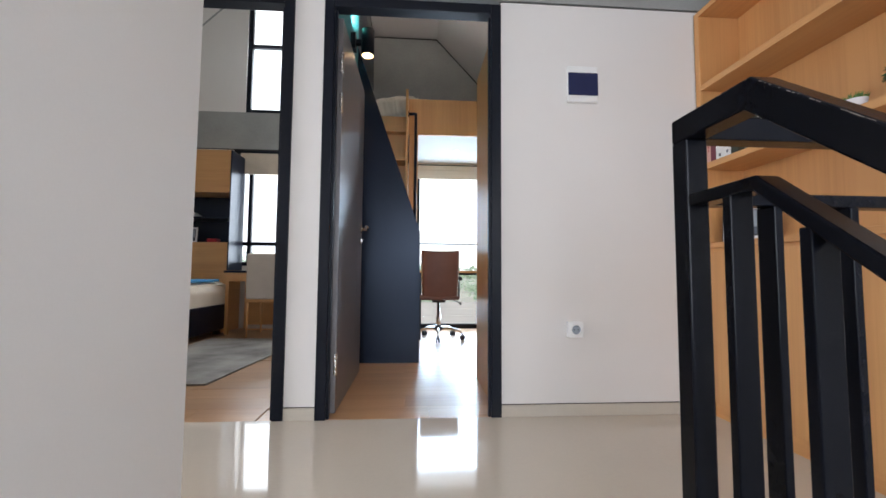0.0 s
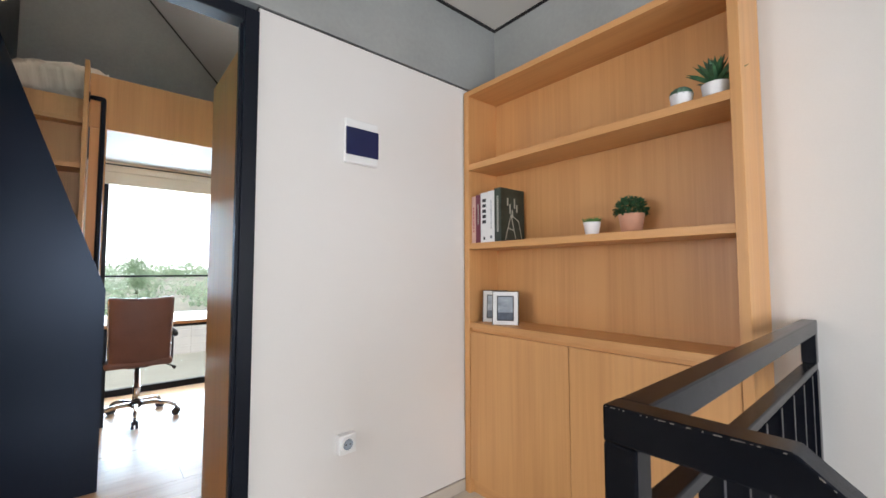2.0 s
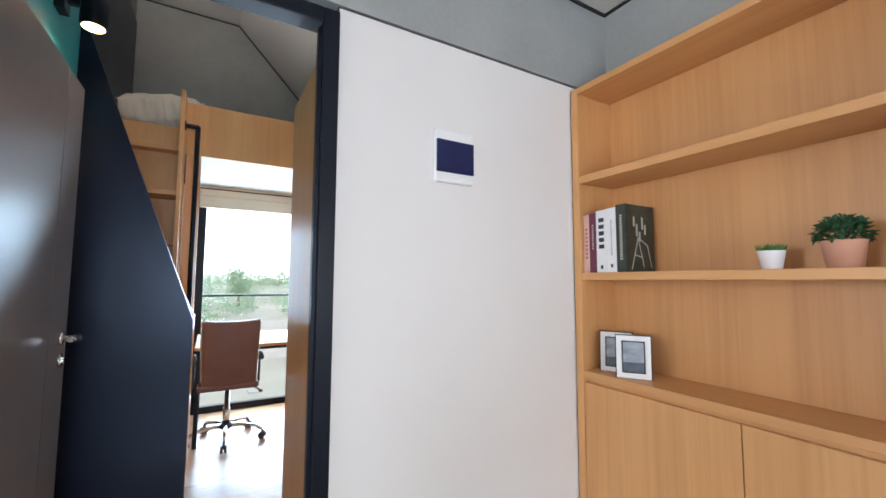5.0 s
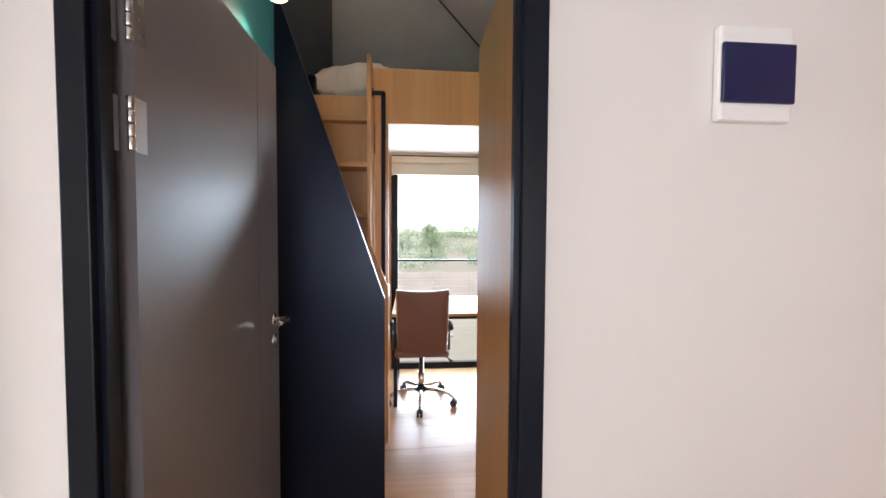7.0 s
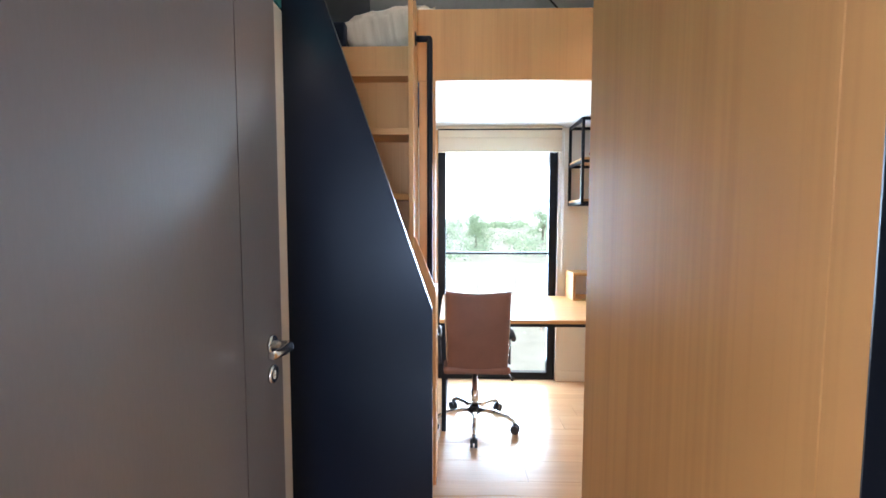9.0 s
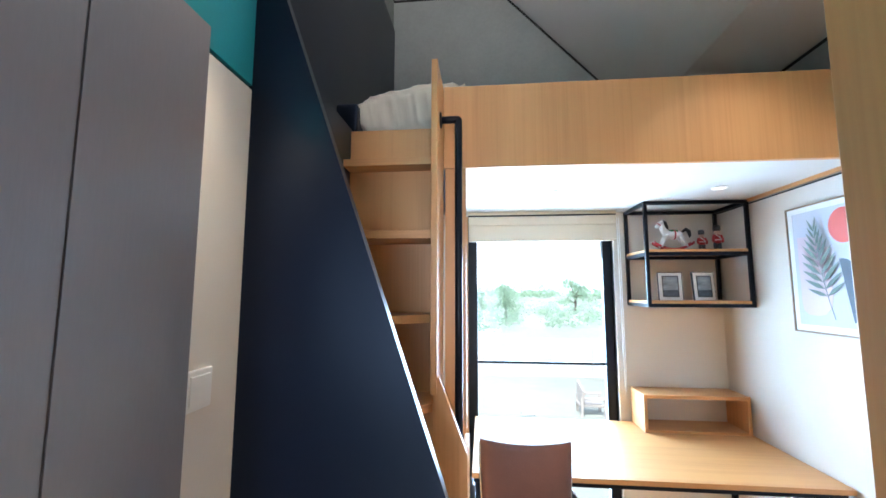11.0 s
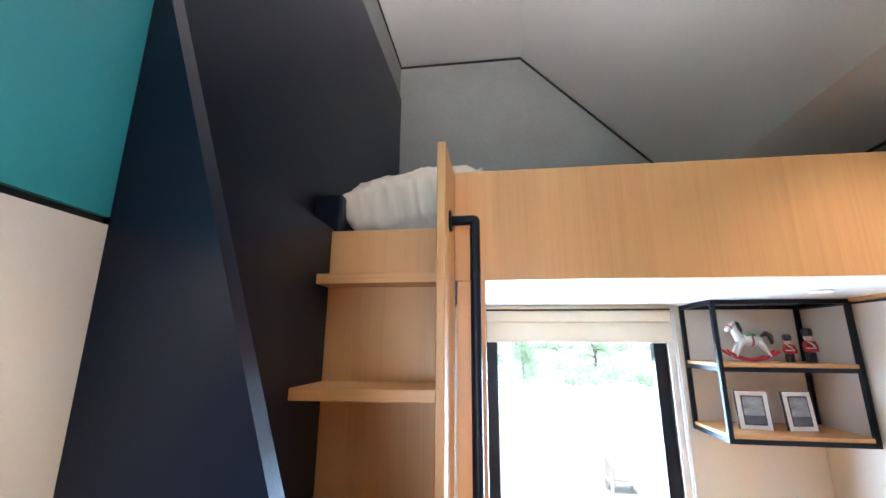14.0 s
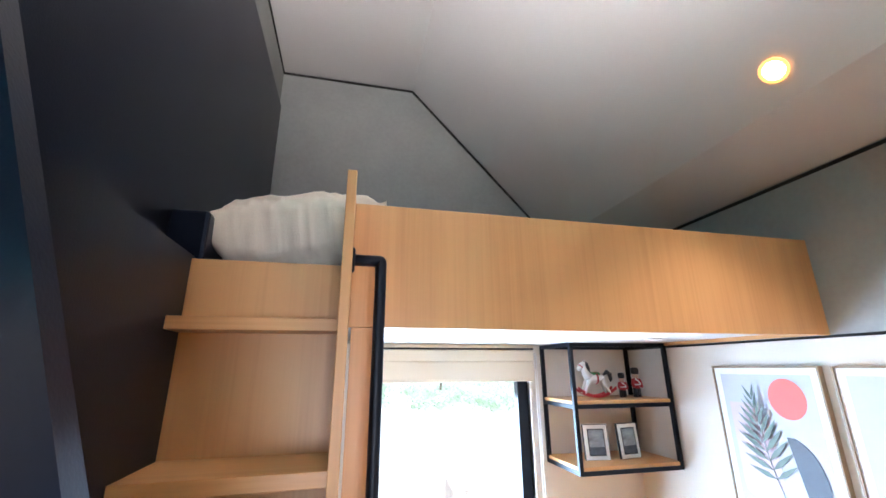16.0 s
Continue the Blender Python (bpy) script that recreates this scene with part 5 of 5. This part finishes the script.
for j in range(ny):
    bm.faces.new((gv[nx, j], side[j], side[j + 1], gv[nx, j + 1])).smooth = True
    bm.faces.new((side[j], low[j], low[j + 1], side[j + 1])).smooth = True
box(bm, -4.2, -2.68, 0.95, 2.92, 0.346, 0.57)
tagged(part("duvet", bm, LINEN), "white crumpled bedding on the dark bed", "bedding")
BLUE = material("blue_throw_fabric", (0.03, 0.22, 0.42), 0.85, vary=0.15, scale=10, bump=0.3, bscale=200)
tagged(part("bed_throw", B((-4.19, -2.70, 2.2, 2.8, 0.603, 0.635), bev=0.012), BLUE), "bright blue folded throw on the bed", "blanket")

bd = thing("bedroom_desk", (-2.1, 3.05, 0), "narrow oak desk with a dark top under the window", "desk")
part("top", B((-2.64, -1.34, 2.75, 3.345, 0.71, 0.735), bev=0.002), NAVY, bd)
part("drawer_front", B((-2.62, -1.36, 2.762, 3.34, 0.61, 0.71), bev=0.002), OAK_X, bd)
for x in (-2.62, -1.40):
    part("leg", B((x, x + 0.035, 2.77, 2.805, 0, 0.61)), OAK_Z, bd)
    part("leg", B((x, x + 0.035, 3.30, 3.335, 0, 0.61)), OAK_Z, bd)
part("back_panel", B((-2.585, -1.40, 3.29, 3.315, 0.05, 0.61)), OAK_X, bd)
CREAMF = material("cream_upholstery", (0.56, 0.49, 0.42), 0.85, vary=0.06, scale=8, bump=0.2, bscale=260)
bc = thing("upholstered_chair", (-2.05, 2.7, 0), "cream upholstered chair with slim wooden legs", "chair")
part("backrest", B((-2.30, -1.87, 2.53, 2.585, 0.42, 0.925), bev=0.018), CREAMF, bc)
part("seat", B((-2.30, -1.87, 2.585, 3.0, 0.42, 0.48), bev=0.018), CREAMF, bc)
part("seat_frame", B((-2.295, -1.875, 2.54, 2.99, 0.385, 0.42), bev=0.003), OAK_X, bc)
for x in (-2.295, -1.90):
    for y in (2.545, 2.96):
        bm = bmesh.new()
        tube(bm, [(x + 0.012, y + 0.012, 0.386), (x + (0.012 if x < -2 else 0.012), y + 0.012, 0.0)], [0.014, 0.010], 10)
        part("leg", bm, OAK_Z, bc)
part("stretcher", B((-2.27, -1.90, 2.552, 2.562, 0.085, 0.095)), OAK_X, bc)
RUG = material("grey_mottled_rug", (0.31, 0.295, 0.27), 0.95, vary=0.55, scale=3.5, bump=0.5, bscale=240)
bm = bmesh.new()
prism(bm, [(-2.64, 0.64), (-1.745, 0.638), (-1.59, 2.42), (-2.60, 2.45)], 2, 0.0, 0.012, bev=0.003)
tagged(part("rug", bm, RUG), "grey mottled short-pile rug beside the bed", "rug")

# ---------------------------------------------------------------- outside
GRASS = material("dry_grass_ground", (0.30, 0.30, 0.25), 0.9, vary=0.3, scale=0.08, bscale=1.2)
bm = bmesh.new()
gn = 60
gv = {}
for i in range(gn + 1):
    for j in range(gn + 1):
        x, y = (i / gn - 0.5) * 1600, (j / gn) ** 2 * 1500 - 20
        h = 0.0
        if y > 25:
            h = min(1, (y - 25) / 120) * (1.2 * noise.noise(Vector((x * 0.012, y * 0.012, 0))) + 1.0)
        gv[i, j] = bm.verts.new((x, y, -3.4 + h))
for i in range(gn):
    for j in range(gn):
        bm.faces.new((gv[i, j], gv[i + 1, j], gv[i + 1, j + 1], gv[i, j + 1])).smooth = True
structure("ground", bm, GRASS, "open dry green field running to the horizon", "ground")
CONCRETE = material("pale_concrete", (0.42, 0.41, 0.39), 0.8, vary=0.12, scale=1.0, bump=0.2, bscale=20)
bw = thing("boundary_wall", (0, 25, -3.4), "pale precast concrete boundary wall with posts", "wall")
for k in range(22):
    x = -30 + 2.4 * k
    part("post", B((x, x + 0.16, 24.95, 25.11, -3.5, -1.15), bev=0.01), CONCRETE, bw)
    for r in range(5):
        part("panel", B((x + 0.165, x + 2.395, 25.0, 25.06, -3.4 + 0.45 * r, -3.4 + 0.45 * r + 0.43), bev=0.008), CONCRETE, bw)
WEATHERED = material("weathered_teak", (0.38, 0.33, 0.29), 0.75, vary=0.2, scale=5, bump=0.2, bscale=60)
gc = thing("garden_chair", (4.0, 17.9, -3.4), "weathered brown wooden garden armchair on the pale ground", "chair")
part("seat", B((3.53, 4.5, 17.6, 18.3, -3.05, -2.93), bev=0.02), WEATHERED, gc)
bm = B((-0.5, 0.5, -0.05, 0.05, 0.0, 0.85), bev=0.03)
part("backrest", turned(bm, pose(3.65, 18.05, -3.05, 0, -14, 90)), WEATHERED, gc)
for y in (17.45, 18.3):
    part("armrest", B((3.55, 4.6, y, y + 0.12, -2.72, -2.64), bev=0.02), WEATHERED, gc)
    for x in (3.55, 4.46):
        part("leg", B((x, x + 0.1, y + 0.01, y + 0.11, -3.42, -2.72), bev=0.01), WEATHERED, gc)
tagged(part("paving_slab", B((1.2, 1.75, 17.4, 18.0, -3.42, -3.33), bev=0.02), CEMENT), "grey concrete slab lying on the pale ground", "paving slab")
LEAFT = material("tree_foliage", (0.12, 0.19, 0.11), 0.7, vary=0.5, scale=0.8, bscale=6)
nt = LEAFT.node_tree
tl, mx = nt.nodes.new("ShaderNodeBsdfTranslucent"), nt.nodes.new("ShaderNodeMixShader")
tl.inputs[0].default_value = (0.60, 0.74, 0.54, 1)
mx.inputs[0].default_value = 0.62
nt.links.new(nt.nodes["Principled BSDF"].outputs[0], mx.inputs[1])
nt.links.new(tl.outputs[0], mx.inputs[2])
nt.links.new(mx.outputs[0], nt.nodes["Material Output"].inputs[0])
BARK = material("tree_bark", (0.13, 0.10, 0.075), 0.9, vary=0.3, scale=4, bump=0.5, bscale=20)


def crown_leaves(bm, centre, radius, flat_z, count, size, rng):
    for _ in range(count):
        d = Vector((rng.gauss(0, 1), rng.gauss(0, 1), rng.gauss(0, 1))).normalized()
        c = Vector(centre) + Vector((d.x, d.y, d.z * flat_z)) * radius * rng.uniform(0.45, 1.05)
        a = Vector((rng.gauss(0, 1), rng.gauss(0, 1), rng.gauss(0, 0.5))).normalized() * size * rng.uniform(0.6, 1.3)
        b = a.cross(d + Vector((0.1, 0.2, 0.3))).normalized() * size * rng.uniform(0.4, 0.8)
        bm.faces.new([bm.verts.new(c + q) for q in (-a, -b * 0.6 + a * 0.2, a, b)])


def tree(x, y, h, label, seed):
    rng = random.Random(seed)
    z = -3.2
    t = thing("tree", (x, y, z), label, "tree")
    bm = bmesh.new()
    top = Vector((x + rng.uniform(-0.3, 0.3), y, z + h * 0.55))
    tube(bm, [(x, y, z - 0.5), (x + 0.05 * h * rng.uniform(-0.5, 0.5), y, z + h * 0.28), top], [h * 0.035, h * 0.026, h * 0.014], 10)
    lobes = []
    for k in range(7):
        a = k * 0.9 + rng.random()
        e = Vector((x + math.cos(a) * h * rng.uniform(0.18, 0.36), y + math.sin(a) * h * rng.uniform(0.18, 0.36), z + h * rng.uniform(0.34, 0.86)))
        s = Vector((x, y, z + h * rng.uniform(0.28, 0.5)))
        tube(bm, [s, s.lerp(e, 0.5) + Vector((0, 0, 0.03 * h)), e], [h * 0.014, h * 0.009, h * 0.004], 7)
        lobes.append(e)
    part("trunk", bm, BARK, t)
    bm = bmesh.new()
    for e in lobes + [top + Vector((0, 0, h * 0.25))]:
        crown_leaves(bm, e, h * rng.uniform(0.18, 0.27), 0.75, 260, h * 0.028, rng)
    part("crown", bm, LEAFT, t)
    return t


tree(3.3, 66, 6.8, "broad green tree standing alone in the field", 1)
tree(-1.6, 78, 5.2, "small green tree in the low scrub", 8)
tree(19.5, 90, 8.2, "round green tree further out in the field", 2)
tree(-10.0, 70, 7.0, "green field tree with an uneven crown", 3)
tree(34.0, 70, 6.5, "green field tree beside low scrub", 5)
tree(-28.0, 60, 7.0, "green field tree beyond the bedroom window", 6)
tree(-38.0, 95, 9.0, "tall green field tree far out", 7)
rng = random.Random(9)
bm = bmesh.new()
for k in range(800):
    y = rng.uniform(46, 170)
    x = rng.uniform(-1.1, 0.6) * (y + 20) if k % 4 else rng.uniform(-0.2, 0.45) * y
    r = rng.uniform(0.8, 2.6)
    crown_leaves(bm, (x, y, -2.9 + r * 0.4), r, 0.55, 40, 0.26, rng)
tagged(part("scrub", bm, LEAFT), "low green scrub scattered over the field", "bushes", kind="stuff")
bm = bmesh.new()
for k in range(420):
    x, y = rng.uniform(-330, 300), rng.uniform(190, 300)
    r = rng.uniform(3, 6.5)
    crown_leaves(bm, (x, y, -2.5 + r * 0.8), r, 0.8, 42, 1.1, rng)
tagged(part("far_woods", bm, LEAFT), "hazy band of far woodland along the horizon", "trees", kind="stuff")

HAZE = glowing("hazy_white_sky", (0.93, 0.97, 1.0), 0.8)
bm = bmesh.new()
box(bm, -1500, 1500, 900, 905, -40, 900)
structure("backdrop", bm, HAZE, "bright hazy white sky above the far woods", "sky")

# ---------------------------------------------------------------- floor boards
def boards(floor, x0, x1, y0, y1, seed):
    rng = random.Random(seed)
    wd, ln = 0.185, 1.21
    cache = {}
    y = y0
    while y < y1 - 0.01:
        x = x0 - rng.uniform(0, ln)
        y2 = min(y + wd, y1)
        while x < x1:
            a, b = max(x, x0), min(x + ln, x1)
            if b - a > 0.02:
                key = (round(b - a, 3), round(y2 - y, 3))
                if key not in cache:
                    bm = bmesh.new()
                    w2, h2 = (b - a) / 2 - 0.0006, (y2 - y) / 2 - 0.0006
                    box(bm, -w2, w2, -h2, h2, -0.006, 0.0)
                    me = bpy.data.meshes.new("plank")
                    bm.to_mesh(me)
                    bm.free()
                    me.materials.append(FLOORWOOD)
                    cache[key] = me
                ob = new("plank", cache[key])
                ob.location = ((a + b) / 2, (y + y2) / 2, 0.0)
                ob.parent = floor
            x += ln
        y += wd


boards(bpy.data.objects["floor_children_room"], -1.02, 1.262, 0.0, 3.24, 11)
boards(bpy.data.objects["floor_bedroom"], -4.6, -1.20, 0.0, FAR, 12)
